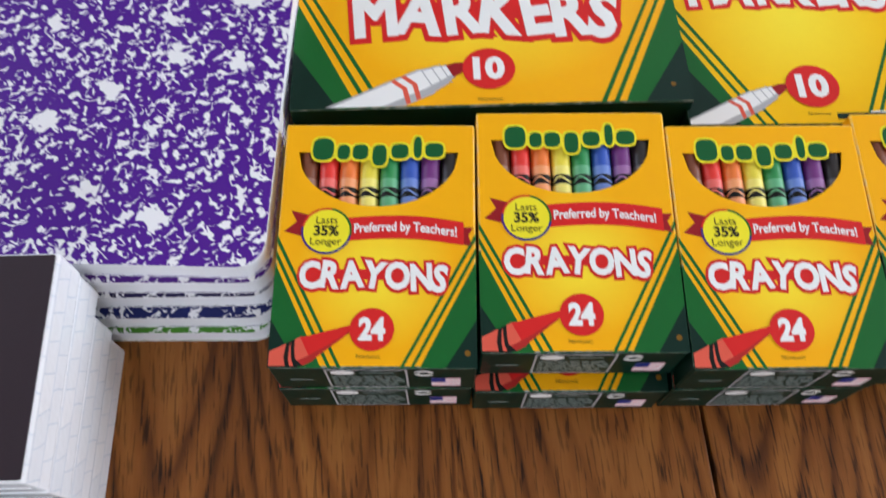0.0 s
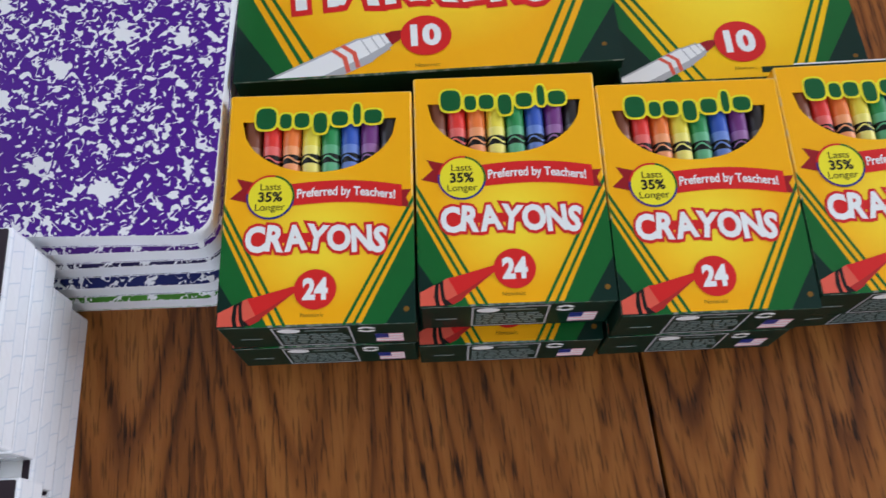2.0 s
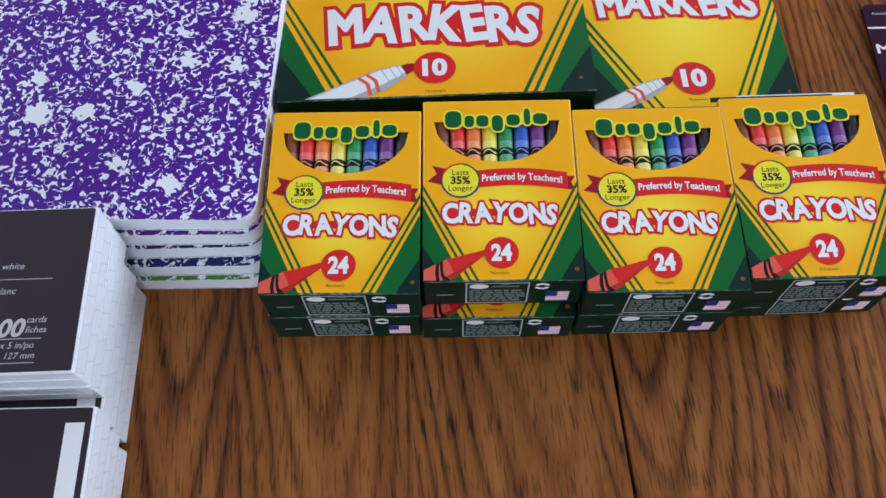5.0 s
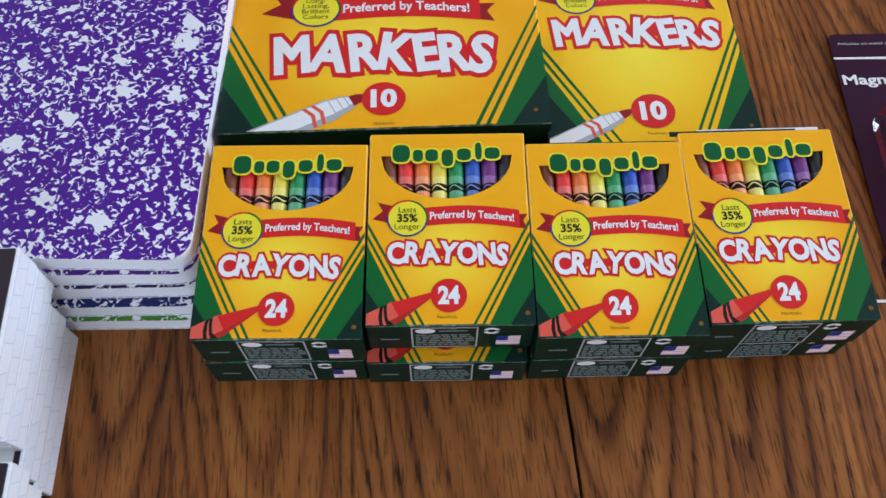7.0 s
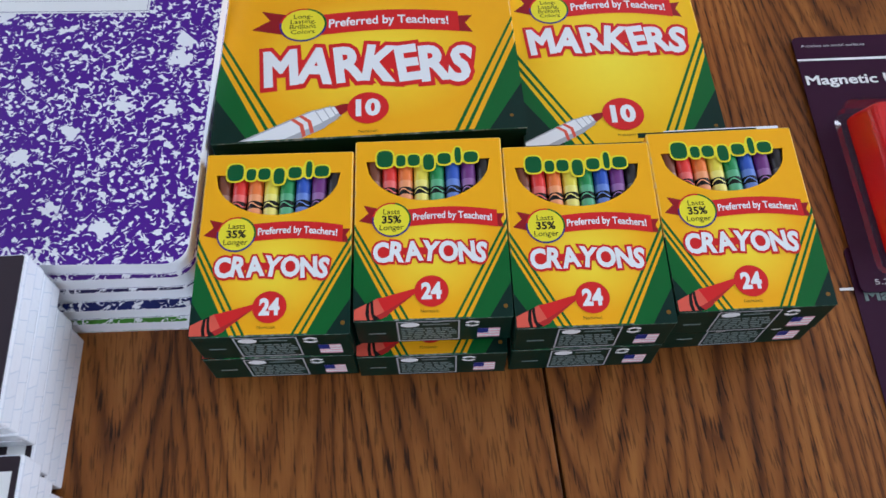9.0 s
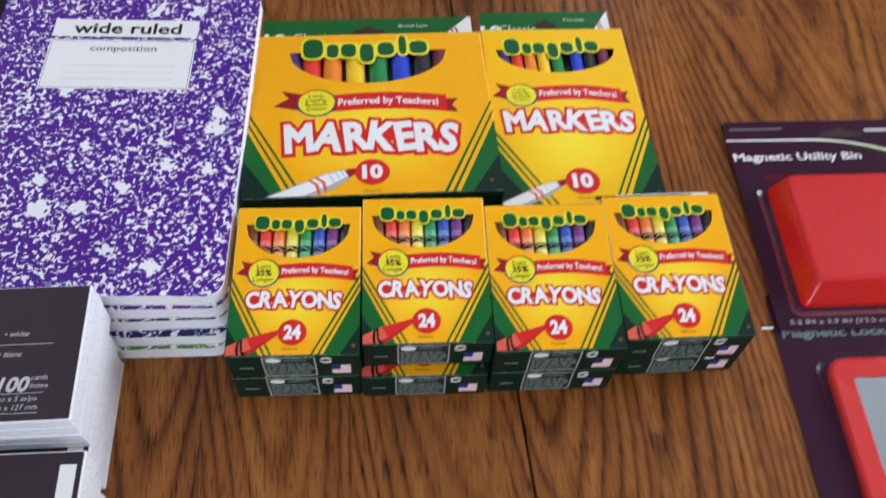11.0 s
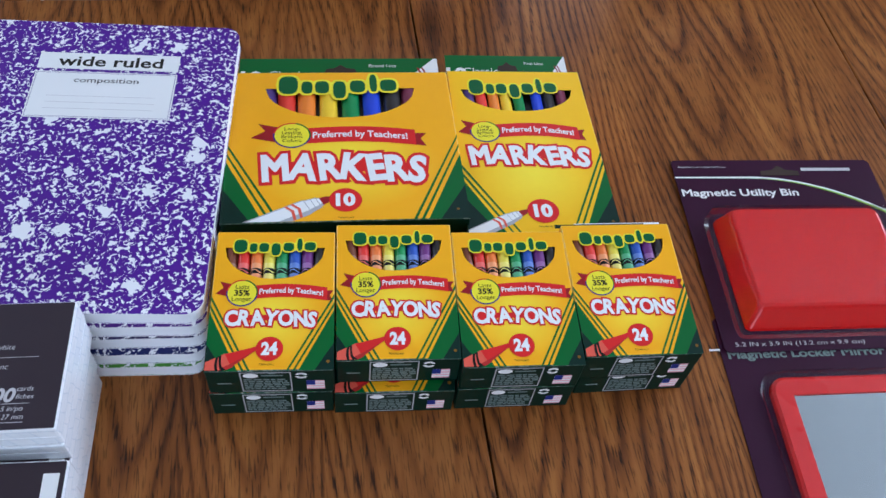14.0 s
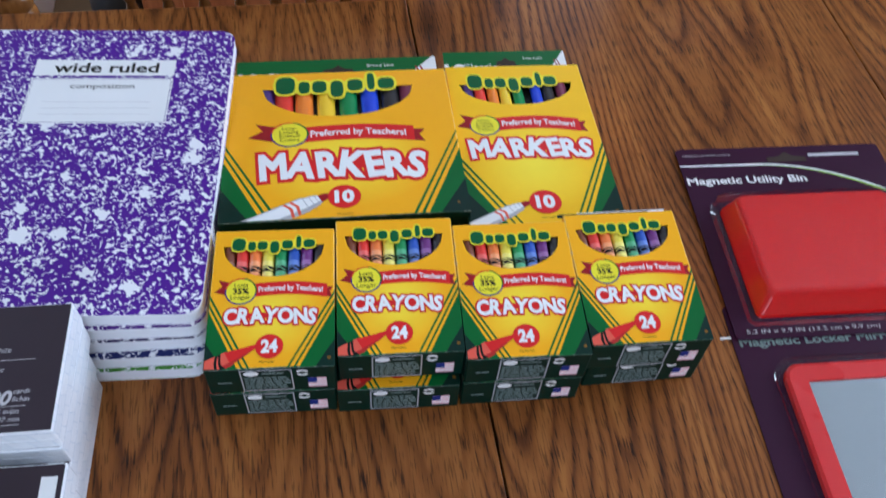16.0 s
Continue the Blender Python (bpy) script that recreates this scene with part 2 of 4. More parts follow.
M_LOGO = printed("logo_green_ink", S(12, 88, 44))
M_INK = printed("black_ink", S(34, 32, 26))
M_BROWNINK = printed("brown_ink", S(120, 84, 20))
M_GREY = printed("grey_ink", S(120, 136, 132), 0.25)
M_BLUE = printed("blue_ink", S(40, 52, 130))
M_PURPLE = printed("violet_ink", S(78, 44, 128))
M_PINK = printed("pink_ink", S(236, 178, 190))
M_CRAYON = printed("wrapper_red_ink", S(222, 92, 72))
# black of the wrapper bands, and of the shade painted inside the cartons
M_SHADE = printed("band_and_shade_black", S(22, 20, 18))
M_INSIDE = plain("carton_inside", S(52, 34, 20), 0.8)
M_TABLE = table_wood("table_oak")
M_PAPER = plain("page_edges", S(242, 244, 248), 0.6, 0, 0.03, 200, 0.1)
M_CARDEDGE = card_edges("wrapped_card_edges")
M_LABEL = plain("aubergine_label", S(46, 34, 43), 0.36, 0, 0.12, 40, 0.06, 0.1, 0.35)
M_LABELINK = plain("silver_ink", S(196, 192, 194), 0.4)
M_TAPE = plain("black_cloth_tape", S(12, 12, 15), 0.7, 0, 0.2, 120, 0.3, 0.0, 0.15)
M_BLISTER = plain("purple_blister_card", S(54, 21, 45), 0.40, 0, 0.14, 30, 0.06, 0.0, 0.12)
M_LEAF = printed("light_green_ink", S(150, 190, 70))
M_PLASTIC = plain("red_plastic", S(208, 14, 10), 0.14, 0, 0.06, 20, 0.03, 0.0, 0.5)
M_FRAMERED = plain("coral_red_plastic", S(214, 46, 45), 0.28, 0, 0.06, 20, 0.03, 0.0, 0.3)
M_CLEAR = clear_plastic("clear_blister")
M_MIRROR = plain("mirror", (0.33, 0.36, 0.37, 1), 0.03, 1.0, 0.01)
M_CHAIR = turned_wood("chair_oak", S(172, 116, 58), S(106, 64, 28), 0.22)
M_SPINDLE = turned_wood("dark_spindle_oak", S(136, 88, 44), S(78, 46, 22), 0.25)
M_CABINET = turned_wood("cherry_cabinet", S(192, 114, 68), S(152, 84, 47), 0.35)
M_TEAL = plain("teal_cloth", S(16, 62, 62), 0.85, 0, 0.3, 40, 0.4)
M_CARPET = plain("tan_carpet", S(128, 110, 82), 0.95, 0, 0.25, 60, 0.6)
M_WALL = plain("wall_paint", S(192, 186, 174), 0.8, 0, 0.05, 8, 0.1)
M_CEIL = plain("ceiling_paint", S(232, 232, 230), 0.85, 0, 0.04, 8, 0.1)
M_TRIM = plain("white_trim_paint", S(236, 238, 240), 0.4, 0, 0.04, 12)
M_BLACK = plain("seam_and_shade_black", S(24, 24, 26), 0.4)
M_BRASS = plain("brass", S(190, 150, 80), 0.3, 1.0)

# ---- mesh helpers ----


class Geo:
    """Collects faces for one mesh."""

    def __init__(self):
        self.v, self.f, self.m = [], [], []

    def add(self, verts, faces, mi=0):
        k = len(self.v)
        self.v += [tuple(p) for p in verts]
        self.f += [tuple(k + i for i in f) for f in faces]
        self.m += [mi] * len(faces)
        return self

    def poly(self, pts, z=0.0, mi=0):
        area = sum(a[0] * b[1] - b[0] * a[1] for a, b in zip(pts, pts[1:] + pts[:1]))
        pts = pts if area > 0 else pts[::-1]
        return self.add([(x, y, z) for x, y in pts], [tuple(range(len(pts)))], mi)

    def rect(self, x0, y0, x1, y1, z=0.0, mi=0):
        return self.poly([(x0, y0), (x1, y0), (x1, y1), (x0, y1)], z, mi)

    def disc(self, cx, cy, r, z=0.0, mi=0, n=36, ry=None):
        ry = ry or r
        return self.poly([(cx + r * math.cos(a), cy + ry * math.sin(a)) for a in np.linspace(0, math.tau, n, endpoint=False)], z, mi)

    def box(self, x0, y0, z0, x1, y1, z1, mi=0):
        p = [(x, y, z) for z in (z0, z1) for y in (y0, y1) for x in (x0, x1)]
        return self.add(p, [(0, 2, 3, 1), (4, 5, 7, 6), (0, 1, 5, 4), (2, 6, 7, 3), (0, 4, 6, 2), (1, 3, 7, 5)], mi)

    def prism(self, pts, z0, z1, mi=0, side=None):
        area = sum(a[0] * b[1] - b[0] * a[1] for a, b in zip(pts, pts[1:] + pts[:1]))
        pts = pts if area > 0 else pts[::-1]
        n = len(pts)
        self.add([(x, y, z1) for x, y in pts], [tuple(range(n))], mi)
        self.add([(x, y, z0) for x, y in pts], [tuple(range(n))[::-1]], mi)
        v = [(x, y, z0) for x, y in pts] + [(x, y, z1) for x, y in pts]
        return self.add(v, [(i, (i + 1) % n, n + (i + 1) % n, n + i) for i in range(n)], mi if side is None else side)

    def lathe(self, profile, cx=0.0, cy=0.0, n=16, mi=0):
        """profile: rows of (radius, z), from below."""
        v = [(cx + r * math.cos(a), cy + r * math.sin(a), z) for r, z in profile for a in np.linspace(0, math.tau, n, endpoint=False)]
        f = [(k * n + i, k * n + (i + 1) % n, (k + 1) * n + (i + 1) % n, (k + 1) * n + i) for k in range(len(profile) - 1) for i in range(n)]
        return self.add(v, f + [tuple(range(n))[::-1], tuple(range((len(profile) - 1) * n, len(profile) * n))], mi)

    def moved(self, m):
        self.v = [tuple(m @ Vector(p)) for p in self.v]
        return self


def mesh(name, geo, mats, smooth=False, bevel=0.0):
    me = bpy.data.meshes.new(name)
    me.from_pydata(geo.v, [], geo.f)
    for m in mats if isinstance(mats, (list, tuple)) else [mats]:
        me.materials.append(m)
    me.polygons.foreach_set("material_index", geo.m)
    if bevel:
        bm = bmesh.new()
        bm.from_mesh(me)
        bmesh.ops.remove_doubles(bm, verts=bm.verts, dist=1e-6)
        edges = [e for e in bm.edges if len(e.link_faces) == 2 and e.calc_face_angle(0) > 0.6]
        bmesh.ops.bevel(bm, geom=edges, offset=bevel, segments=2, profile=0.6, affect="EDGES", clamp_overlap=True)
        bm.to_mesh(me)
        bm.free()
    if smooth:
        me.shade_smooth()
        me.set_sharp_from_angle(angle=radians(38))
    return me


def thing(name, m, label, category, group="", kind=""):
    ob = new(name)
    ob.matrix_basis = m
    return tagged(ob, label, category, group, kind)


def part(name, geo, mats, parent, label="", smooth=False, bevel=0.0):
    ob = new(name, mesh(name, geo, mats, smooth, bevel) if isinstance(geo, Geo) else geo)
    ob.parent = parent
    return tagged(ob, label)


def single(name, geo, mats, m, label, category, group="", kind="", smooth=False, bevel=0.0):
    ob = new(name, mesh(name, geo, mats, smooth, bevel))
    ob.matrix_basis = m
    return tagged(ob, label, category, group, kind)


GLYPHS = {}


def glyphs(text, fat=0.0, res=3):
    """Outline letters as vertices and faces, with their box."""
    key = (text, fat, res)
    if key not in GLYPHS:
        cu = bpy.data.curves.new("letters", "FONT")
        cu.body, cu.size, cu.resolution_u, cu.fill_mode = text, 1.0, res, "FRONT"
        cu.bevel_depth, cu.bevel_resolution = fat, 0 if fat < 0.05 else 1
        ob = bpy.data.objects.new("letters", cu)
        scene.collection.objects.link(ob)
        me = bpy.data.meshes.new_from_object(ob.evaluated_get(bpy.context.evaluated_depsgraph_get()))
        v = np.array([q.co[:] for q in me.vertices]).reshape(-1, 3)
        f = [tuple(q.vertices) for q in me.polygons]
        bpy.data.objects.remove(ob)
        bpy.data.curves.remove(cu)
        bpy.data.meshes.remove(me)
        GLYPHS[key] = (v, f)
    return GLYPHS[key]


def write(geo, text, x0, x1, y0, z, mi=0, high=None, fat=0.0, shape=None, centre=False):
    """Lays text flat: from x0 to x1 on the base line y0, or of the letter height high. shape: bends (x, y) on the way."""
    v, f = glyphs(text, fat)
    lo, hi = v.min(0), v.max(0)
    sx = (x1 - x0) / (hi[0] - lo[0]) if x1 is not None else high / 0.70
    sy = high / 0.70 if high else sx
    px, py = x0 + (v[:, 0] - lo[0]) * sx, y0 + v[:, 1] * sy
    if centre:
        px = px - (px.max() - x0) / 2
    if shape:
        px, py = zip(*[shape(a, b) for a, b in zip(px, py)])
    top = max(1e-9, hi[2] - lo[2])
    pz = z + (v[:, 2] - lo[2]) / top * 0.00006 if fat else np.full(len(v), z)
    geo.add(list(zip(px, py, pz)), f, mi)


def lettered(geo, text, x0, x1, y0, high, z, mi, fat, arch, lean):
    """Lively hand-cut capitals, each a little turned, on an arched line."""
    wide = [glyphs(c)[0][:, 0].max() - glyphs(c)[0][:, 0].min() for c in text]
    gap = 0.10
    s = (x1 - x0) / (sum(wide) + gap * (len(text) - 1))
    x = x0
    for k, c in enumerate(text):
        v, f = glyphs(c, fat)
        base = glyphs(c)[0]
        cx = x + wide[k] * s / 2
        q = (cx - (x0 + x1) / 2) / ((x1 - x0) / 2)
        turn = radians(lean[k % len(lean)])
        ax = (v[:, 0] - (base[:, 0].max() + base[:, 0].min()) / 2) * s
        ay = (v[:, 1] - 0.35) * high / 0.70
        px = cx + ax * math.cos(turn) - ay * math.sin(turn)
        py = y0 + high / 2 + arch(q) + ax * math.sin(turn) + ay * math.cos(turn)
        pz = z + (v[:, 2] - v[:, 2].min()) / max(1e-9, float(np.ptp(v[:, 2]))) * 0.00005 + 0.000006 * k
        geo.add(list(zip(px, py, pz)), f, mi)
        x += (wide[k] + gap) * s

# ---- room ----
T = 0.75
X0, X1, Y0, Y1, HIGH = -1.9, 2.3, -2.2, 2.1, 2.45


def structure(name, geo, mat, label, category, bevel=0.0):
    return single(name, geo, mat, Matrix(), label, category, kind="structure", bevel=bevel)


structure("floor", Geo().box(X0, Y0, -0.1, X1, Y1, 0.0), M_CARPET, "tan carpeted floor under the dining table", "floor")
structure("ceiling", Geo().box(X0 - 0.12, Y0 - 0.12, HIGH, X1 + 0.12, Y1 + 0.12, HIGH + 0.1), M_CEIL, "plain white painted ceiling", "ceiling")
g = Geo().box(X0, Y1, -0.1, X1, Y1 + 0.12, 1.3).box(X0, Y1, 2.1, X1, Y1 + 0.12, HIGH)
g.box(X0, Y1, 1.3, -0.3, Y1 + 0.12, 2.1).box(1.2, Y1, 1.3, X1, Y1 + 0.12, 2.1)
structure("wall_north", g, M_WALL, "cream painted wall with a window opening", "wall")
g = Geo().box(X0 - 0.12, Y0, -0.1, X0, Y1, 0.18).box(X0 - 0.12, Y0, 1.95, X0, Y1, HIGH)
g.box(X0 - 0.12, Y0, 0.18, X0, 0.8, 1.95).box(X0 - 0.12, 1.9, 0.18, X0, Y1, 1.95)
structure("wall_west", g, M_WALL, "cream painted wall with a tall window opening", "wall")
g = Geo().box(X1, Y0, -0.1, X1 + 0.12, Y1, 0.95).box(X1, Y0, 2.15, X1 + 0.12, Y1, HIGH)
g.box(X1, Y0, 0.95, X1 + 0.12, -0.25, 2.15).box(X1, 1.45, 0.95, X1 + 0.12, Y1, 2.15)
structure("wall_east", g, M_WALL, "cream painted wall with a window opening", "wall")
g = Geo().box(X0, Y0 - 0.12, -0.1, X1, Y0, 1.05).box(X0, Y0 - 0.12, 2.15, X1, Y0, HIGH)
g.box(X0, Y0 - 0.12, 1.05, -1.10, Y0, 2.15).box(0.60, Y0 - 0.12, 1.05, X1, Y0, 2.15)
structure("wall_south", g, M_WALL, "cream painted wall with a window opening", "wall")


def window_unit(name, m, w, h):
    ob = thing(name, m, "out-of-view white framed window with a daylight lamp before it", "window", kind="structure")
    for x0, z0, x1, z1 in ((0, 0, w, 0.05), (0, h - 0.05, w, h), (0, 0.05, 0.05, h - 0.05), (w - 0.05, 0.05, w, h - 0.05), (w / 2 - 0.02, 0.05, w / 2 + 0.02, h - 0.05)):
        part("window_frame", Geo().box(x0, 0.03, z0, x1, 0.09, z1), M_TRIM, ob, bevel=0.004)
    return ob


window_unit("window_1", pose(X1, -0.25, 0.95) @ pose(0, 0, 0, 0, 0, 90) @ pose(0, -0.12, 0), 1.7, 1.2)
# added north window, out of view, around the sheen lamp
window_unit("window_3", pose(-0.3, Y1, 1.3), 1.5, 0.8)
# made-up west window, out of view, for the lamp on the white block
window_unit("window_4", pose(X0, 0.8, 0.18, 0, 0, 90), 1.1, 1.77)
window_unit("window_2", pose(-1.10, Y0 - 0.12, 1.05), 1.7, 1.1)

# ---- dining table ----
TURN = 4.0
table = thing("dining_table", pose(0.0668, 0.4945, T, 0, 0, TURN), "stained oak dining table with leaves and a rounded edge", "table")
DEEP = 1.06


def leaf(x0, x1, back=0.0):
    """A leaf of the top; back: how far its outer far corner stands behind the line."""
    g = Geo().prism([(x0 + 0.0007, -DEEP), (x1 - 0.0007, -DEEP), (x1 - 0.0007, 0.0), (x0 + 0.0007, back)], -0.026, 0.0)
    return part("table_leaf", g, M_TABLE, table, bevel=0.0011)


leaf(-0.82, 0.0, 0.024)
leaf(0.0, 0.388)
leaf(0.388, 1.15)
# board added below the gaps, stands for the shadow in the seams
part("runner", Geo().box(-0.80, -DEEP + 0.03, -0.034, 1.13, -0.02, -0.0265), M_SPINDLE, table, "wooden board under the leaves that keeps the seams dark")
for y0, y1 in ((-0.10, -0.078), (-DEEP + 0.078, -DEEP + 0.10)):
    part("apron", Geo().box(-0.72, y0, -0.12, 1.05, y1, -0.0345), M_CHAIR, table, bevel=0.003)
LEG = [(0.028, -T), (0.03, -0.66), (0.022, -0.62), (0.036, -0.5), (0.04, -0.35), (0.026, -0.27), (0.036, -0.25), (0.038, -0.121)]
for x in (-0.66, 0.99):
    for y in (-0.089, -DEEP + 0.089):
        part("leg", Geo().lathe(LEG, x, y, 20), M_CHAIR, table, smooth=True)

# ---- printed cartons ----


def carton(name, W, H, D, a, label, group):
    """A tuck-end carton lying on its back, its front up, with all that is printed on it. a: the front's layout in fractions, from the top left."""
    ob = thing(name, Matrix(), label, "box", group)
    face = yellow_carton(name + "_amber", S(250, 196, 0) if 0.09 < W < 0.12 else S(250, 178, 2), S(255, 230, 54), W, H)
    P = lambda u, t: (u * W, (1 - t) * H)
    E = 0.00009
    c = 0.0007
    ye = H * (1 - a["green"])
    u0, u1, t0, t1 = a["window"]
    bow = lambda u: t0 + (t1 - t0) * math.sqrt(max(0.0, 1 - (2 * (u - u0) / (u1 - u0) - 1) ** 2))
    # carton sides, amber above and green below, with folded edges
    g = Geo()
    for y0, y1, mi in ((c, ye, 1), (ye, H - c, 0)):
        g.add([(0, y0, c), (0, y1, c), (0, y1, D - c), (0, y0, D - c), (c, y0, D), (c, y1, D)], [(0, 3, 2, 1)], mi)
        g.add([(0, y0, D - c), (0, y1, D - c), (c, y1, D), (c, y0, D)], [(0, 3, 2, 1)], 3 - mi)
        g.add([(W, y0, D - c), (W, y1, D - c), (W - c, y1, D), (W - c, y0, D)], [(0, 1, 2, 3)], 3 - mi)
        g.add([(W, y0, c), (W, y1, c), (W, y1, D - c), (W, y0, D - c), (W - c, y0, D), (W - c, y1, D)], [(0, 1, 2, 3)], mi)
    for y, yi, mi, flip in ((0, c, 1, 1), (H, H - c, 0, -1)):
        v = [(c, y, c), (W - c, y, c), (W - c, y, D - c), (c, y, D - c), (c, yi, D), (W - c, yi, D), (0, yi, D - c), (W, yi, D - c), (0, yi, c), (W, yi, c)]
        for f in ((0, 1, 2, 3), (3, 2, 5, 4), (8, 0, 3, 6), (1, 9, 7, 2), (6, 3, 4), (2, 7, 5)):
            g.add([v[i] for i in f], [tuple(range(len(f)))[::flip]], mi if f[:2] == (0, 1) or 8 in f or 9 in f else 3 - mi)
    g.rect(0, 0, W, H, c * 0.5, 1)
    part("carton_body", g, [face, M_DARK, M_WORNGREEN, M_WORNAMBER], ob)
    # front panel with its cut-out window
    us = np.linspace(u0, u1, 41)
    g = Geo().rect(c, c, u0 * W, H - c, D).rect(u1 * W, c, W - c, H - c, D)
    for p, q in zip(us, us[1:]):
        g.poly([P(p, t0), P(q, t0), (q * W, H - c), (p * W, H - c)], D)
        g.poly([(p * W, c), (q * W, c), P(q, bow(q)), P(p, bow(p))], D)
    rim = [P(u, t0) for u in us] + [P(u, bow(u)) for u in us[::-1]]
    g.add([(*p, D) for p in rim] + [(*p, D - 0.0006) for p in rim], [(i, (i + 1) % len(rim), len(rim) + (i + 1) % len(rim), len(rim) + i) for i in range(len(rim))])
    part("front_panel", g, face, ob)
    # near-black sheet: the shade between the sticks is put into its colour
    part("inner_tray", Geo().rect(u0 * W - 0.002, (1 - t1) * H - 0.002, u1 * W + 0.002, (1 - t0) * H + 0.002, D - 0.008), a["shade_sheet"], ob, "near-black sheet standing for the shade inside the carton")
    # sticks behind the window
    for u, tip, wrap in a["sticks"]:
        r = a["radius"]
        g = Geo()
        rings = a["bands"]
        for k, (ta, tb, mi) in enumerate(rings):
            g.lathe([(r, 0), (r, (tb - ta) * H)], 0, 0, 14, mi)
            for i in range(len(g.v) - 28, len(g.v)):
                x, y, z = g.v[i]
                g.v[i] = (u * W + x, (1 - tb) * H + z, D - 0.0007 - r + y)
        for ta, tb, mi in rings:
            if mi == 2:
                rows = []
                for k in range(13):
                    th = radians(20 + 140 * k / 12)
                    mid = (1 - (ta + tb) / 2 + (tb - ta) * 0.22 * math.sin(k * 0.62 - 1.2)) * H
                    for s in (-1, 1):
                        rows.append((u * W - (r + 0.00012) * math.cos(th), mid + s * (tb - ta) * 0.10 * H, D - 0.0007 - r + (r + 0.00012) * math.sin(th)))
                g.add(rows, [(2 * i, 2 * i + 2, 2 * i + 3, 2 * i + 1) for i in range(12)], 1)
        part(a["stick"], g, [tip, wrap, M_SHADE], ob, smooth=True)
    # green lower corners and the thin stripes beside them
    g = Geo()
    (la, lb, lc), (ba, bb, bc), (ra, rb, rc), (ea, eb, ec) = a["stripes"]
    z = D + E
    s = a["stripe"]
    for side, (c3, b3, cc, lines) in enumerate(((lc, bc, 0, ((la, ba), (lb, bb))), (rc, ec, 1, ((ra, ea), (rb, eb))))):
        sg = 1 - 2 * side
        part("corner_print", Geo().poly([P(cc, c3), P(b3, 1), P(cc, 1)], z), M_GREEN, ob, "green printed corner")
        for l, b0 in lines:
            part("corner_stripe", Geo().poly([P(cc, l), P(cc, l + s * 1.25), P(b0 - sg * s * 0.8, 1), P(b0, 1)], z), M_GREEN, ob)
        part("corner_shade", Geo().poly([P(cc, a["dark"]), P(cc + sg * (1 - a["dark"]) * 0.62 * H / W, 1), P(cc, 1)], D + 2 * E), M_DARK, ob)
    part("corner_emblem", Geo().disc(W * 0.955, H * 0.055, 0.0011, D + 3 * E, 0, 10), M_BROWNINK, ob)
    # maker's mark, as plain blobs
    lu0, lu1, lt0, lt1 = a["logo"]
    lw, lh = lu1 - lu0, lt1 - lt0
    blobs = [(0.088, 0.155, 0.09, 0.77), (0.238, 0.090, 0.29, 0.76), (0.36, 0.115, 0.28, 0.75), (0.50, 0.105, 0.29, 0.94), (0.648, 0.125, 0.26, 0.72), (0.778, 0.060, 0.03, 0.70), (0.90, 0.135, 0.23, 0.68)]

    def blob(q, w, ta, tb, grow):
        cx, cy = P(lu0 + lw * q, lt0 + lh * (ta + tb) / 2)
        rx, ry = lw * w * 0.5 * W + grow, lh * (tb - ta) * 0.5 * H + grow
        return [(cx + rx * math.copysign(abs(math.cos(t)) ** 0.7, math.cos(t)), cy + ry * math.copysign(abs(math.sin(t)) ** 0.7, math.sin(t))) for t in np.linspace(0, math.tau, 28, endpoint=False)]

    rim = 0.0125 * W
    outlines = [blob(*bl, rim) for bl in blobs]
    up, down = [], []
    for x in np.linspace(min(p[0] for p in outlines[0]) + 1e-5, max(p[0] for p in outlines[-1]) - 1e-5, 90):
        ys = []
        for o in outlines:
            for p, q in zip(o, o[1:] + o[:1]):
                if (p[0] - x) * (q[0] - x) < 0:
                    ys.append(p[1] + (q[1] - p[1]) * (x - p[0]) / (q[0] - p[0]))
        if ys:
            up.append((x, max(ys)))
            down.append((x, min(ys)))
    g = Geo().poly(down + up[::-1], D + E)
    part("mark_backing", g, M_LIME, ob, "lemon yellow backing of the maker's mark")
    for bl in blobs:
        part("mark_blob", Geo().poly(blob(*bl, 0.0), D + 2.2 * E), M_LOGO, ob)
    # ribbon with the round seal
    cu, ct, cr = a["seal"]
    rt0, rt1, ru0, ru1 = a["ribbon"]
    sag = lambda u: 0.020 * ((u - ru0) / (ru1 - ru0)) ** 2 - 0.012 * math.sin(math.pi * (u - ru0) / (ru1 - ru0))
    h = rt1 - rt0
    g = Geo()
    g.poly([P(ru1 - 0.02, rt0 + 0.22 * h + sag(ru1)), P(ru1 + 0.05, rt0 + 0.42 * h), P(ru1 + 0.022, rt0 + 0.78 * h), P(ru1 + 0.045, rt1 + 0.26 * h), P(ru1 - 0.03, rt1 + 0.12 * h)], D + E, 1)
    g.poly([P(cu, rt0 + 0.1 * h), P(a["tail"], rt0 - 0.30 * h), P(a["tail"] + 0.032, rt0 + 0.18 * h), P(a["tail"] - 0.03, rt0 + 0.62 * h), P(cu, rt1 + 0.1 * h)], D + E, 1)
    uu = np.linspace(cu, ru1, 15)
    g.poly([P(u, rt0 + sag(u)) for u in uu] + [P(u, rt1 + sag(u)) for u in uu[::-1]], D + 2 * E, 0)
    part("ribbon", g, [M_RED, M_DEEPRED], ob, "red ribbon with white words")
    g = Geo()
    wx0, wx1 = P(ru0, 0)[0], P(ru1 - 0.035, 0)[0]
    wy = P(0, rt0 + 0.68 * h)[1]
    write(g, "Preferred by Teachers!", wx0, wx1, wy, D + 3 * E, 0, high=h * H * 0.40, fat=0.022, shape=lambda x, y: (x, y - sag(x / W) * H))
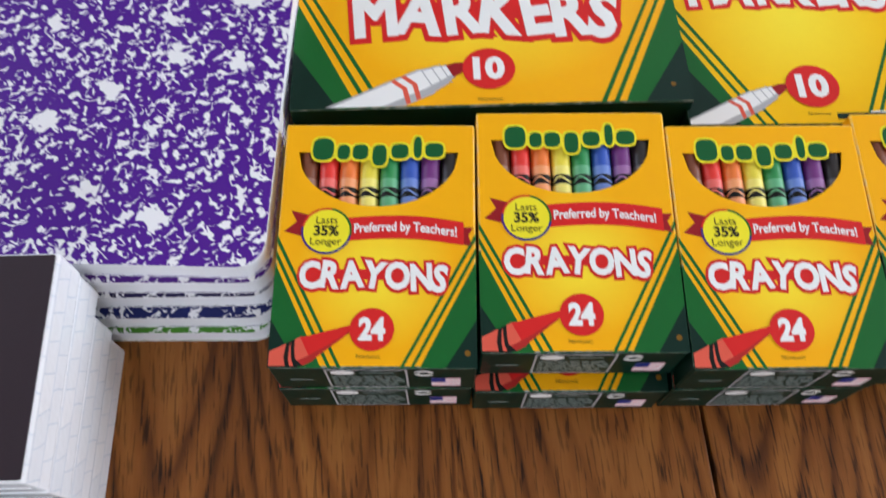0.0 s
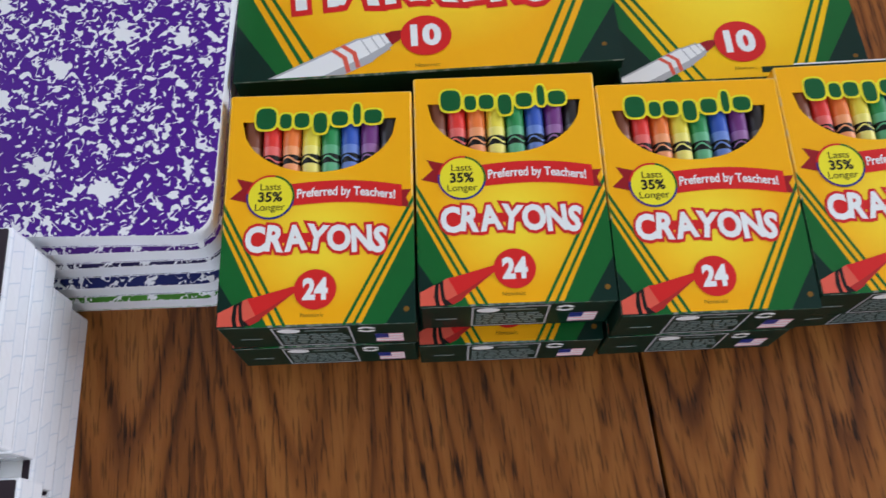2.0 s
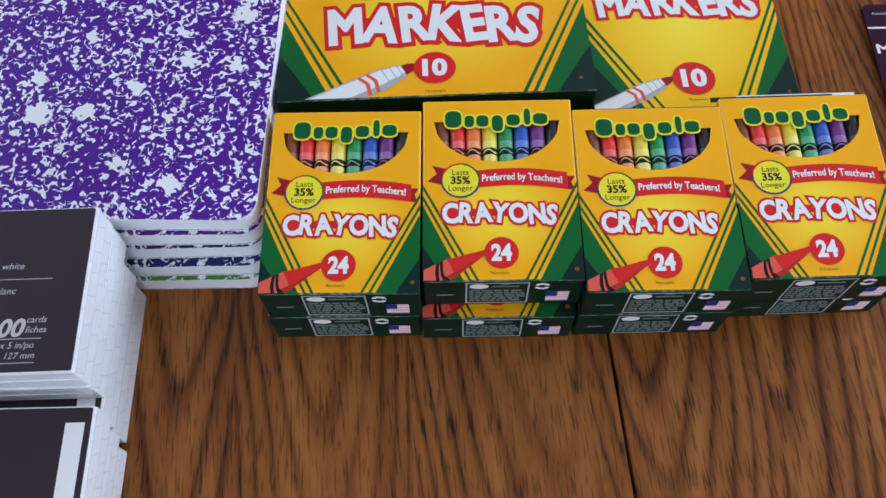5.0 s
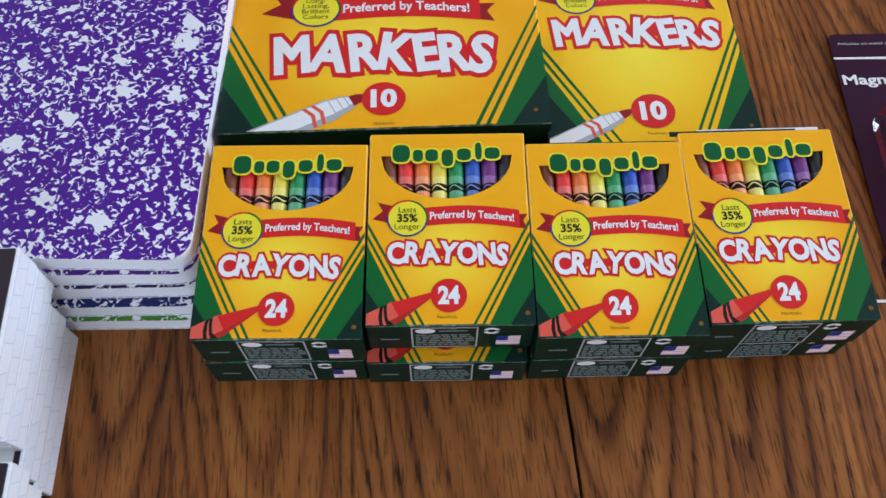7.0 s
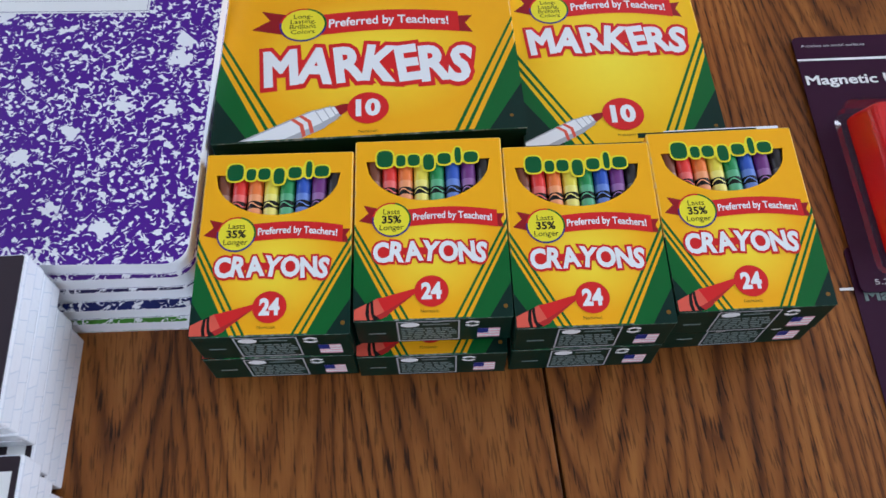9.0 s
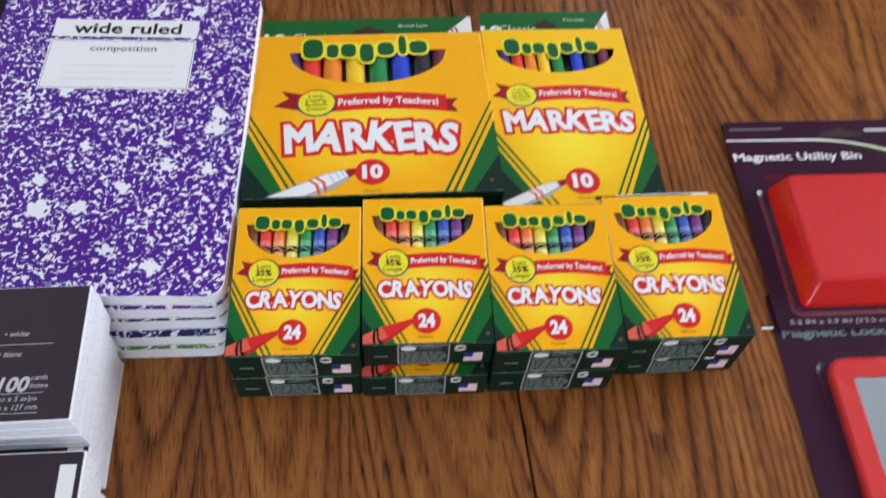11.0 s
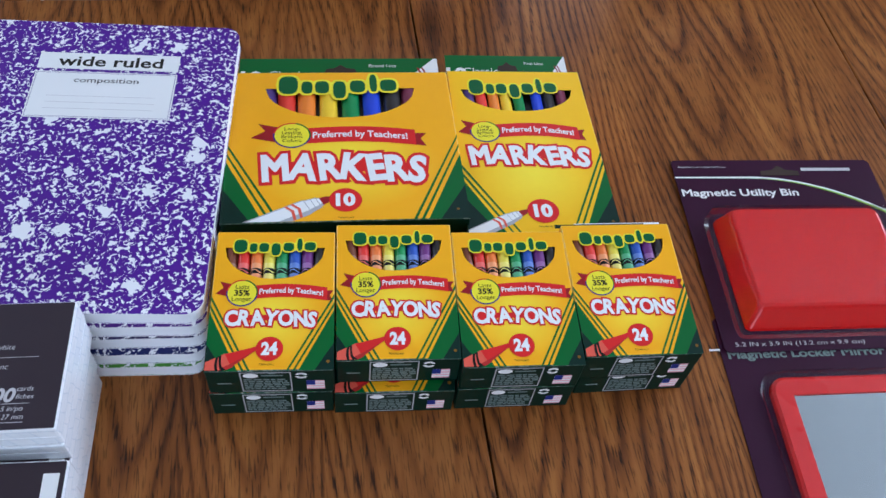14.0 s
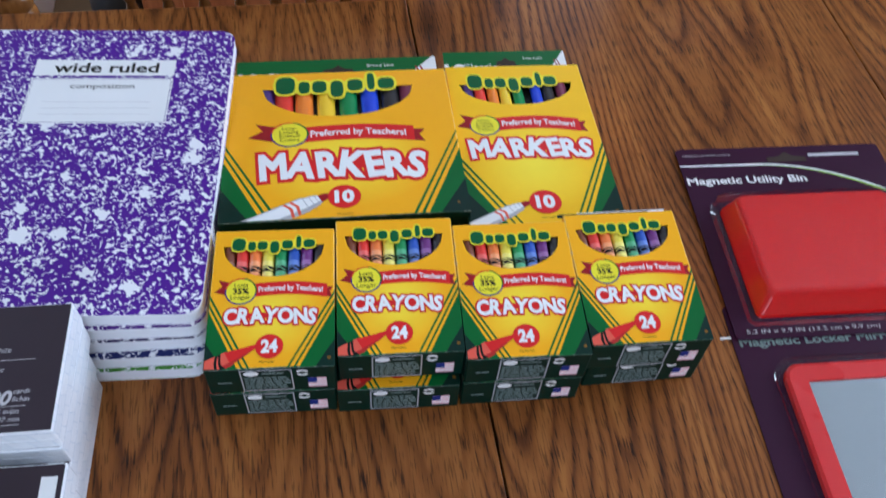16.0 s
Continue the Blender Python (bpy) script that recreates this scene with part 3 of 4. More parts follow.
    part("ribbon_lettering", g, M_WHITE, ob)
    x, y = P(cu, ct)
    R = cr * W
    g = Geo()
    for k, mi in enumerate((0, 1, 2, 3)):
        aa = np.linspace(math.tau * (0.22 + k / 4), math.tau * (0.22 + (k + 1) / 4), 10)
        g.poly([(x + R * 1.10 * math.cos(t), y + R * 1.10 * math.sin(t)) for t in aa] + [(x, y)], D + 3 * E, mi)
    part("seal_rim", g, [M_RED, M_PURPLE, M_BLUE, M_GREEN], ob, "rainbow rim of the seal")
    g = Geo().disc(x, y, R, D + 4 * E)
    seal = part("seal", g, M_LIME, ob, "round lemon yellow seal")
    g = Geo()
    for text, dy, hh, fat in a["claim"]:
        write(g, text, x, None, y + dy * R, D + 5 * E, 0, high=hh * R, fat=fat, centre=True)
    part("seal_lettering", g, M_INK, ob)
    # title
    nu0, nu1, nt0, nt1 = a["name"]
    hi = (nt1 - nt0) * H
    arch = lambda q: hi * (0.10 * (1 - q * q) - 0.07 * q)
    for nm, mt, fat, zz in (("title_outline", M_RED, 0.130, 2 * E), ("title", M_WHITE, 0.045, 4 * E)):
        g = Geo()
        lettered(g, a["title"], nu0 * W, nu1 * W, (1 - nt1) * H, hi, D + zz, 0, fat, arch, (4, -6, 5, -8, 6, 3, -9))
        if nm == "title_outline":
            mid = [(nu0 + (nu1 - nu0) * q) for q in np.linspace(0.02, 0.98, 20)]
            g.poly([(u * W, (1 - nt1) * H + hi * 0.30 + arch(2 * (u - nu0) / (nu1 - nu0) - 1)) for u in mid] + [(u * W, (1 - nt0) * H - hi * 0.30 + arch(2 * (u - nu0) / (nu1 - nu0) - 1)) for u in mid[::-1]], D + zz - 0.00004)
        part(nm, g, mt, ob)
    # count in a red disc, with the drawn stick beside it
    x, y = P(*a["disc"][:2])
    R = a["disc"][2] * W
    part("count_disc", Geo().disc(x, y, R, D + 4 * E), M_RED, ob)
    g = Geo()
    write(g, a["count"], x - R * 0.60, x + R * 0.60, y - R * 0.46, D + 5 * E, 0, high=R * 0.98, fat=0.05)
    part("count", g, M_WHITE, ob)
    tip = Vector(P(*a["pen"][:2]))
    end = Vector(P(*a["pen"][2:4]))
    d = (tip - end).normalized()
    n = Vector((-d.y, d.x))
    L = (tip - end).length
    wd = a["pen"][4] * W
    at = lambda f, s: tuple(end + d * L * f + n * wd * s)

    def cut(pts):
        """Trims a drawn shape at the front's left and lower edges."""
        for axis, low in ((0, 0.0004), (1, 0.0006)):
            out = []
            for p, q in zip(pts, pts[1:] + pts[:1]):
                if p[axis] >= low:
                    out.append(p)
                if (p[axis] - low) * (q[axis] - low) < 0:
                    k = (low - p[axis]) / (q[axis] - p[axis])
                    out.append((p[0] + (q[0] - p[0]) * k, p[1] + (q[1] - p[1]) * k))
            pts = out
        return pts

    g = Geo()
    if a["stick"] == "crayon":
        g.poly(cut([at(-0.2, -1), at(0.45, -1), at(0.45, 1), at(-0.2, 1)]), D + 3 * E, 1)
        g.poly(cut([at(0.44, -1), at(0.50, -0.86), at(0.97, -0.2), at(1.0, 0), at(0.97, 0.2), at(0.50, 0.86), at(0.44, 1)]), D + 3.2 * E, 0)
        g.poly(cut([at(-0.1, -1), at(0.45, -1), at(0.51, -0.8), at(0.97, -0.2), at(0.6, -0.45), at(0.45, -0.5), at(-0.1, -0.5)]), D + 3.3 * E, 3)
        g.poly(cut([at(0.15, -1), at(0.34, -1), at(0.30, -0.3), at(0.33, 0.3), at(0.38, 1), at(0.28, 1), at(0.20, 0.2)]), D + 3.5 * E, 2)
        g.poly(cut([at(0.20, -0.95), at(0.25, -0.95), at(0.26, -0.2), at(0.30, 0.5), at(0.33, 0.95), at(0.29, 0.6), at(0.235, -0.1)]), D + 3.6 * E, 1)
        part("drawn_crayon", g, [M_RED, M_CRAYON, M_SHADE, M_SHADOWRED], ob, "drawn red crayon")
    else:
        barrel = [(0.0, 1.0), (0.72, 1.0), (0.76, 0.86), (0.84, 0.74), (0.86, 0.60), (0.90, 0.52)]
        g.poly(cut([at(f, -w) for f, w in barrel] + [at(f, w) for f, w in barrel[::-1]]), D + 3 * E, 1)
        g.poly(cut([at(f, -w) for f, w in barrel] + [at(f, -w * 0.45) for f, w in barrel[::-1]]), D + 3.1 * E, 2)
        g.poly(cut([at(f, w * 0.86) for f, w in barrel] + [at(f, w) for f, w in barrel[::-1]]), D + 3.1 * E, 2)
        for f in (0.735, 0.80, 0.855):
            g.poly(cut([at(f, -0.80), at(f + 0.008, -0.78), at(f + 0.008, 0.78), at(f, 0.80)]), D + 3.15 * E, 2)
        g.poly(cut([at(0.89, -0.50), at(0.95, -0.40), at(1.0, -0.12), at(1.0, 0.2), at(0.95, 0.42), at(0.89, 0.50)]), D + 3.2 * E, 0)
        for f in (0.535, 0.605):
            g.poly(cut([at(f, -0.97), at(f + 0.030, -0.97), at(f + 0.062, 0.1), at(f + 0.024, 0.97), at(f - 0.006, 0.97), at(f + 0.030, 0.1)]), D + 3.3 * E, 3)
        part("drawn_marker", g, [M_DEEPRED, M_WHITE, M_SHADOWGREY, M_CRAYON], ob, "drawn white marker with a red tip")
    g = Geo()
    x, y = P(*a["note"])
    write(g, "Nontoxic", x, None, y, D + 2 * E, 0, high=H * a["small"], centre=True)
    part("small_print", g, M_BROWNINK, ob)
    return ob


def end_print(ob, W, D):
    """Small print, ring, flag and outlined panel on the green lower end of a crayon carton."""
    Q = lambda x, z: (x, -0.00015, z)

    def flat(pts):
        return [Q(x * W, z * D) for x, z in pts]

    g = Geo()
    frame_pts = [(0.27, 0.08), (0.66, 0.08), (0.66, 0.92), (0.27, 0.92)]
    for (p, q) in zip(frame_pts, frame_pts[1:] + frame_pts[:1]):
        lo, hi = (min(p[0], q[0]) - 0.005, min(p[1], q[1]) - 0.018), (max(p[0], q[0]) + 0.005, max(p[1], q[1]) + 0.018)
        g.add(flat([lo, (hi[0], lo[1]), hi, (lo[0], hi[1])]), [(0, 1, 2, 3)])
    part("outlined_panel", g, M_SHADOWGREY, ob)
    g = Geo()
    rnd = random.Random(4)
    for k in range(6):
        z = 0.16 + k * 0.085
        x = 0.29
        while x < 0.62:
            w = rnd.uniform(0.02, 0.07)
            g.add(flat([(x, z), (min(x + w, 0.645), z), (min(x + w, 0.645), z + 0.055), (x, z + 0.055)]), [(0, 1, 2, 3)])
            x += w + 0.012
    for x, z, w in ((0.43, 0.76, 0.17), (0.49, 0.86, 0.05), (0.08, 0.42, 0.11)):
        g.add(flat([(x, z), (x + w, z), (x + w, z + 0.05), (x, z + 0.05)]), [(0, 1, 2, 3)])
    part("small_print", g, M_GREY, ob)
    g = Geo()
    aa = np.linspace(0, math.tau, 20, endpoint=False)
    g.add(flat([(0.35 + 0.06 * math.cos(t), 0.79 + 0.10 * math.sin(t)) for t in aa]), [tuple(range(20))])
    part("oval_mark", g, M_WHITE, ob)
    g = Geo()
    for t0 in (0.3, 3.4):
        aa = np.linspace(t0, t0 + 2.5, 10)
        g.add(flat([(0.745 + 0.05 * math.cos(t), 0.77 + 0.13 * math.sin(t)) for t in aa] + [(0.745 + 0.026 * math.cos(t), 0.77 + 0.06 * math.sin(t)) for t in aa[::-1]]), [tuple(range(20))])
    part("ring_arrow", g, M_WHITE, ob)
    g = Geo()
    for k in range(7):
        z = 0.14 + k * 0.058
        g.add(flat([(0.78, z), (0.925, z), (0.925, z + 0.058), (0.78, z + 0.058)]), [(0, 1, 2, 3)], k % 2)
    g.add([(x, -0.00022, z) for x, _, z in flat([(0.78, 0.34), (0.85, 0.34), (0.85, 0.546), (0.78, 0.546)])], [(0, 1, 2, 3)], 2)
    part("small_flag", g, [M_PINK, M_WHITE, M_BLUE], ob, "small striped flag with a blue corner")


def wax(name, r, g, b, pale=0.0):
    return plain(name, S(*(c + (255 - c) * pale for c in (r, g, b))), 0.45, 0, 0.08, 80)


RAINBOW = [("brown", 120, 62, 34), ("red", 226, 48, 36), ("orange", 238, 120, 44), ("yellow", 236, 216, 60), ("green", 34, 140, 72), ("blue", 44, 84, 178), ("violet", 112, 44, 120), ("black", 40, 34, 34)]
sticks = [(0.125 + 0.107 * k, wax(n + "_wax", r, g, b), wax(n + "_wrapper", r, g, b, 0.28)) for k, (n, r, g, b) in enumerate(RAINBOW)]
CRAYONS = dict(
    green=0.6, window=(0.075, 0.915, 0.125, 0.362), shade_sheet=M_SHADE, sticks=sticks, radius=0.0038, stick="crayon",
    bands=[(0.10, 0.235, 0), (0.235, 0.275, 1), (0.275, 0.315, 2), (0.315, 0.42, 1)],
    stripes=((0.485, 0.545, 0.60), (0.352, 0.305, 0.256), (0.475, 0.535, 0.59), (0.63, 0.68, 0.726)), stripe=0.022, dark=0.82,
    logo=(0.14, 0.86, 0.052, 0.196), seal=(0.245, 0.467, 0.117), ribbon=(0.410, 0.505, 0.385, 0.94), tail=0.06,
    claim=[("Lasts", 0.34, 0.34, 0.0), ("35%", -0.22, 0.46, 0.03), ("Longer", -0.66, 0.34, 0.0)],
    title="CRAYONS", name=(0.13, 0.85, 0.604, 0.704), disc=(0.493, 0.857, 0.108), count="24",
    pen=(0.41, 0.845, 0.0, 1.0, 0.068), note=(0.48, 0.965), small=0.016)
W, H, D = 0.0742, 0.099, 0.0285
GROUP = "crayon boxes stacked on the table"
first = carton("crayon_box", W, H, D, CRAYONS, "yellow and green carton of 24 crayons, stacked two high", GROUP)
end_print(first, W, D)
UPPER = [(-0.0738, 0.0962, -0.6), (0.0019, 0.1010, -0.2), (0.0768, 0.0945, 0.0), (0.1522, 0.0994, 0.8)]
LOWER = [(-0.0748, 0.0956, -0.2), (0.0003, 0.0938, -0.2), (0.0764, 0.0942, 0.3), (0.1560, 0.1025, 1.4)]
first.matrix_basis = pose(LOWER[0][0], LOWER[0][1], T, 0, 0, LOWER[0][2])
for x, y, r in LOWER[1:]:
    copy_thing(first, pose(x, y, T, 0, 0, r))
for x, y, r in UPPER:
    last = copy_thing(first, pose(x, y, T + D + 0.0003, 0, 0, r))
part("top_flap", Geo().box(-0.0035, 0.0980, 0.0262, 0.0680, 0.1006, 0.0267), M_DARK, last, "dark green edge of the top flap")
part("torn_edge", Geo().box(0.010, 0.1006, 0.0262, 0.0690, 0.1012, 0.0268), M_PAPER, last, "white torn edge of the top flap")
part("torn_corner", Geo().box(0.058, 0.0990, 0.0267, 0.0690, 0.1008, 0.0270), M_PAPER, last, "white torn corner of the top flap")

INKS = [("violet", 70, 40, 120), ("red", 226, 52, 34), ("orange", 242, 132, 30), ("yellow", 248, 204, 24), ("green", 12, 130, 62), ("blue", 30, 64, 200), ("black", 26, 24, 26), ("plum", 120, 40, 70)]


def barrels(at):
    return [(u, m, m) for u, m in zip(at, [wax(n + "_barrel", r, g, b) for n, r, g, b in INKS])]


LONG = [("Long-", 0.42, 0.28, 0.0), ("Lasting,", 0.08, 0.28, 0.0), ("Brilliant", -0.26, 0.28, 0.0), ("Colors", -0.60, 0.28, 0.0)]
BROAD = dict(
    green=0.62, window=(0.152, 0.838, 0.124, 0.340), shade_sheet=M_SHADE, sticks=barrels((0.165, 0.248, 0.338, 0.437, 0.537, 0.635, 0.73, 0.815)), radius=0.0068, stick="marker",
    bands=[(0.10, 0.40, 0)],
    stripes=((0.512, 0.568, 0.624), (0.238, 0.204, 0.170), (0.470, 0.535, 0.600), (0.768, 0.799, 0.830)), stripe=0.016, dark=0.80,
    logo=(0.205, 0.773, 0.014, 0.213), seal=(0.2755, 0.462, 0.075), ribbon=(0.412, 0.516, 0.365, 0.815), tail=0.128, claim=LONG,
    title="MARKERS", name=(0.157, 0.838, 0.606, 0.764), disc=(0.497, 0.878, 0.067), count="10",
    pen=(0.438, 0.864, 0.075, 1.054, 0.044), note=(0.497, 0.985), small=0.012)
FINE = dict(
    green=0.635, window=(0.083, 0.912, 0.132, 0.280), shade_sheet=M_SHADE, sticks=barrels((0.140, 0.228, 0.320, 0.410, 0.505, 0.640, 0.730, 0.830)), radius=0.0043, stick="marker",
    bands=[(0.096, 0.327, 0)],
    stripes=((0.600, 0.648, 0.692), (0.345, 0.298, 0.250), (0.540, 0.590, 0.644), (0.672, 0.715, 0.760)), stripe=0.018, dark=0.80,
    logo=(0.140, 0.823, 0.052, 0.197), seal=(0.214, 0.416, 0.098), ribbon=(0.367, 0.450, 0.335, 0.882), tail=0.052, claim=LONG,
    title="MARKERS", name=(0.088, 0.908, 0.518, 0.624), disc=(0.508, 0.885, 0.104), count="10",
    pen=(0.408, 0.882, -0.067, 1.040, 0.050), note=(0.508, 0.972), small=0.010)


def marker_box(a, W, H, D, words, label, m, group):
    ob = carton("marker_box", W, H, D, a, label, group)
    x0, x1, y1 = 0.002, W - 0.003, H + 0.036
    g = Geo().box(x0, H - 0.006, 0.0006, x1, y1, 0.0014)
    tab = part("hang_tab", g, M_GREEN, ob, "dark green hang tab of the back panel")
    part("hang_hole", Geo().prism([(W * 0.42, H + 0.017), (W * 0.58, H + 0.017), (W * 0.57, H + 0.023), (W * 0.53, H + 0.024), (W * 0.50, H + 0.028), (W * 0.47, H + 0.024), (W * 0.43, H + 0.023)], 0.0014, 0.0016), M_INSIDE, tab)
    for name, text, x, y, high, fat in (("tab_number", "10", 0.02, 0.006, 0.014, 0.04), ("tab_title", "Classic", 0.155, 0.013, 0.0075, 0.0), ("tab_kind", words, 0.64, 0.025, 0.0036 if W > 0.12 else 0.0032, 0.0)):
        g = Geo()
        write(g, text, W * x, None, H + y, 0.0016, 0, high=high, fat=fat)
        part(name, g, M_WHITE, tab)
    g = Geo().poly([(W * 0.80, H + 0.004), (W * 0.865, H + 0.018), (W * 0.965, y1 - 0.0005), (x1, y1 - 0.0005), (x1, H + 0.012), (W * 0.92, H + 0.004)], 0.0017, 0)
    for s in (0.0, 0.022):
        g.poly([(W * (0.875 + s), H + 0.024), (W * (0.885 + s), H + 0.024), (W * (0.925 + s), H + 0.004), (W * (0.915 + s), H + 0.004)], 0.0018, 1)
    part("tab_marker_picture", g, [M_WHITE, M_DEEPRED], tab)
    # the carton is fuller at its lower end
    for o in ob.children_recursive:
        for q in o.data.vertices:
            q.co.z *= 1 - TAPER * q.co.y / H
        o.data.update()
    ob.matrix_basis = m
    return ob


TAPER = 0.36
DB, DF = 0.0268, 0.0240
SLOPE_BROAD, SLOPE_FINE = (math.degrees(math.atan(d * TAPER / h)) for d, h in ((DB, 0.158), (DF, 0.1724)))
broad = marker_box(BROAD, 0.1645, 0.1588, DB, "Broad Line", "large yellow and green carton of 10 broad line markers", pose(-0.0735, 0.2012, T, 0, 0, 1.0), "broad marker boxes")
copy_thing(broad, pose(-0.0730, 0.2020, T + DB + 0.0003, 0, 0, 1.3) @ pose(0, 0, 0, -SLOPE_BROAD))
fine = marker_box(FINE, 0.1066, 0.1724, DF, "Fine Line", "narrow yellow and green carton of 10 fine line markers", pose(0.0930, 0.1995, T, 0, 0, 0.0), "fine marker boxes")
copy_thing(fine, pose(0.0898, 0.1974, T + DF + 0.0003, 0, 0, 0.2) @ pose(0, 0, 0, -SLOPE_FINE))

# ---- composition notebooks ----


def rounded(x0, y0, x1, y1, r, left=0.0):
    """A rectangle with its right corners (and left, where given) rounded."""
    out = []
    for cx, cy, a, rr in ((x1 - r, y0 + r, -90, r), (x1 - r, y1 - r, 0, r), (x0 + left, y1 - left, 90, left), (x0 + left, y0 + left, 180, left)):
        if rr:
            out += [(cx + rr * math.cos(radians(a + k * 11.25)), cy + rr * math.sin(radians(a + k * 11.25))) for k in range(9)]
        else:
            out.append((cx, cy))
    return out


NW, NH, ND = 0.1905, 0.2505, 0.0116
COVERS = [("green", S(70, 130, 40)), ("navy", S(24, 32, 92)), ("indigo", S(30, 24, 70)), ("violet", S(74, 26, 120)), ("purple", S(78, 23, 138))]
SPOTS = [(-0.2715, 0.1240, -0.2), (-0.2690, 0.1260, 0.0), (-0.2675, 0.1300, 0.3), (-0.2672, 0.1335, -0.4), (-0.2682, 0.1396, -1.8)]
for k, ((colour, ink), (x, y, r)) in enumerate(zip(COVERS, SPOTS)):
    mat = marbled(colour + "_marbled_cover", ink, S(236, 236, 238))
    top = k == len(SPOTS) - 1
    ob = thing("composition_notebook", pose(x, y, T + k * (ND + 0.0001), 0, 0, r), colour + " marbled composition notebook in a stack of five", "notebook", "stacked notebooks")
    part("back_cover", Geo().prism(rounded(0, 0, NW, NH, 0.011), 0, 0.0008, 0, 1), [mat, M_PAPER], ob, colour + " marbled back cover")
    part("page_block", Geo().prism(rounded(0.001, 0.0002, NW - 0.0003, NH - 0.0002, 0.0109), 0.0008, ND - 0.0008), M_PAPER, ob, "white page edges")
    part("front_cover", Geo().prism(rounded(0, 0, NW, NH, 0.011), ND - 0.0008, ND, 0, 1), [mat, M_PAPER], ob, colour + " marbled front cover")
    part("spine_tape", Geo().box(-0.0006, -0.0001, -0.0001, 0.014, NH + 0.0001, ND + 0.0002), M_TAPE, ob, "black cloth spine tape")
    if top:
        lx, ly = 0.0520, 0.1545
        lab = part("title_label", Geo().rect(lx, ly, lx + 0.0985, ly + 0.0445, ND + 0.0002).rect(lx, ly + 0.0472, lx + 0.0985, ly + 0.0635, ND + 0.0002), M_WHITE, ob, "white printed label panels")
        g = Geo()
        write(g, "wide ruled", lx + 0.0135, lx + 0.0870, ly + 0.0505, ND + 0.0003, 0, high=0.0098, fat=0.02)
        part("label_lettering", g, M_INK, lab)
        g = Geo()
        write(g, "composition", lx + 0.0280, lx + 0.0725, ly + 0.0340, ND + 0.0003, 0, high=0.0050)
        for q in (0.0205, 0.0145, 0.0085):
            g.rect(lx + 0.012, ly + q, lx + 0.086, ly + q + 0.0003, ND + 0.0003, 1)
        for (a0, b0, a1, b1) in ((0.001, 0.001, 0.0975, 0.0013), (0.001, 0.0432, 0.0975, 0.0435), (0.001, 0.001, 0.0013, 0.0435), (0.0972, 0.001, 0.0975, 0.0435)):
            g.rect(lx + a0, ly + b0, lx + a1, ly + b1, ND + 0.0003, 2)
        part("label_ruling", g, [M_INK, M_LABELINK, M_PURPLE], lab)

# ---- index card packs ----
PW, PH, PD = 0.127, 0.0775, 0.0199


def card_pack(m, words, label):
    ob = thing("index_card_pack", m, label, "card pack", "index card packs")
    part("card_block", Geo().box(0, 0, 0, PW, PH, PD - 0.0006), M_CARDEDGE, ob, "white card edges under clear film", bevel=0.0012)
    lab = part("label_card", Geo().prism(rounded(0.001, 0.001, PW - 0.001, PH - 0.001, 0.0008, 0.0008), PD - 0.0006, PD), M_LABEL, ob, "dark aubergine printed label")
    z = PD + 0.00015
    g = Geo()
    if words:
        for text, x, y, h, fat in (("\u2022 white", 0.0862, 0.0475, 0.0031, 0), ("\u2022 blanc", 0.0852, 0.0358, 0.0031, 0), ("100", 0.0882, 0.0165, 0.0078, 0.03), ("cards", 0.1040, 0.0225, 0.0028, 0), ("fiches", 0.1040, 0.0180, 0.0028, 0),
                                   ("3 in/po x 5 in/po", 0.0822, 0.0112, 0.0028, 0), ("76 mm x 127 mm", 0.0812, 0.0066, 0.0028, 0), ("23641", 0.0790, 0.0012, 0.0027, 0.02)):
            write(g, text, x, None, y, z, 0, high=h, fat=fat, shape=lambda a, b, base=y: (a + 0.2 * (b - base), b))
        for x0, x1, y in ((0.0852, 0.1120, 0.0425), (0.0840, 0.1115, 0.0152), (0.0815, 0.1100, 0.0046)):
            g.rect(x0, y, x1, y + 0.00032, z)
        part("label_lettering", g, M_LABELINK, lab)
    else:
        g.rect(PW - 0.0118, 0.0005, PW - 0.0035, PH - 0.0075, z)
        part("white_strip", g, M_WHITE, lab, "white strip along the label")
        part("small_print", Geo().rect(0.020, 0.060, 0.080, 0.0612, z).rect(0.020, 0.055, 0.064, 0.0562, z), M_LABELINK, lab)
    part("film_seam", Geo().box(0.002, -0.0004, PD * 0.45, PW - 0.002, 0.0, PD * 0.52), M_CARDEDGE, ob)
    return ob


for k, (x, y, r) in enumerate([(-0.2725, 0.0415, 0.2), (-0.2710, 0.0435, 0.3), (-0.2700, 0.0520, 0.7), (-0.2688, 0.0515, 1.1)]):
    card_pack(pose(x, y, T + k * (PD + 0.0002), 0, 0, r), k == 3, "wrapped white index cards with a dark aubergine label")
for k, (x, y, r) in enumerate([(-0.2715, -0.0395, 0.0), (-0.2680, -0.0365, 0.2), (-0.2650, -0.0330, 0.4)]):
    card_pack(pose(x, y, T + k * (PD + 0.0002), 0, 0, r), False, "wrapped index cards, white strip on the dark label")

# ---- blister packed magnetic goods ----


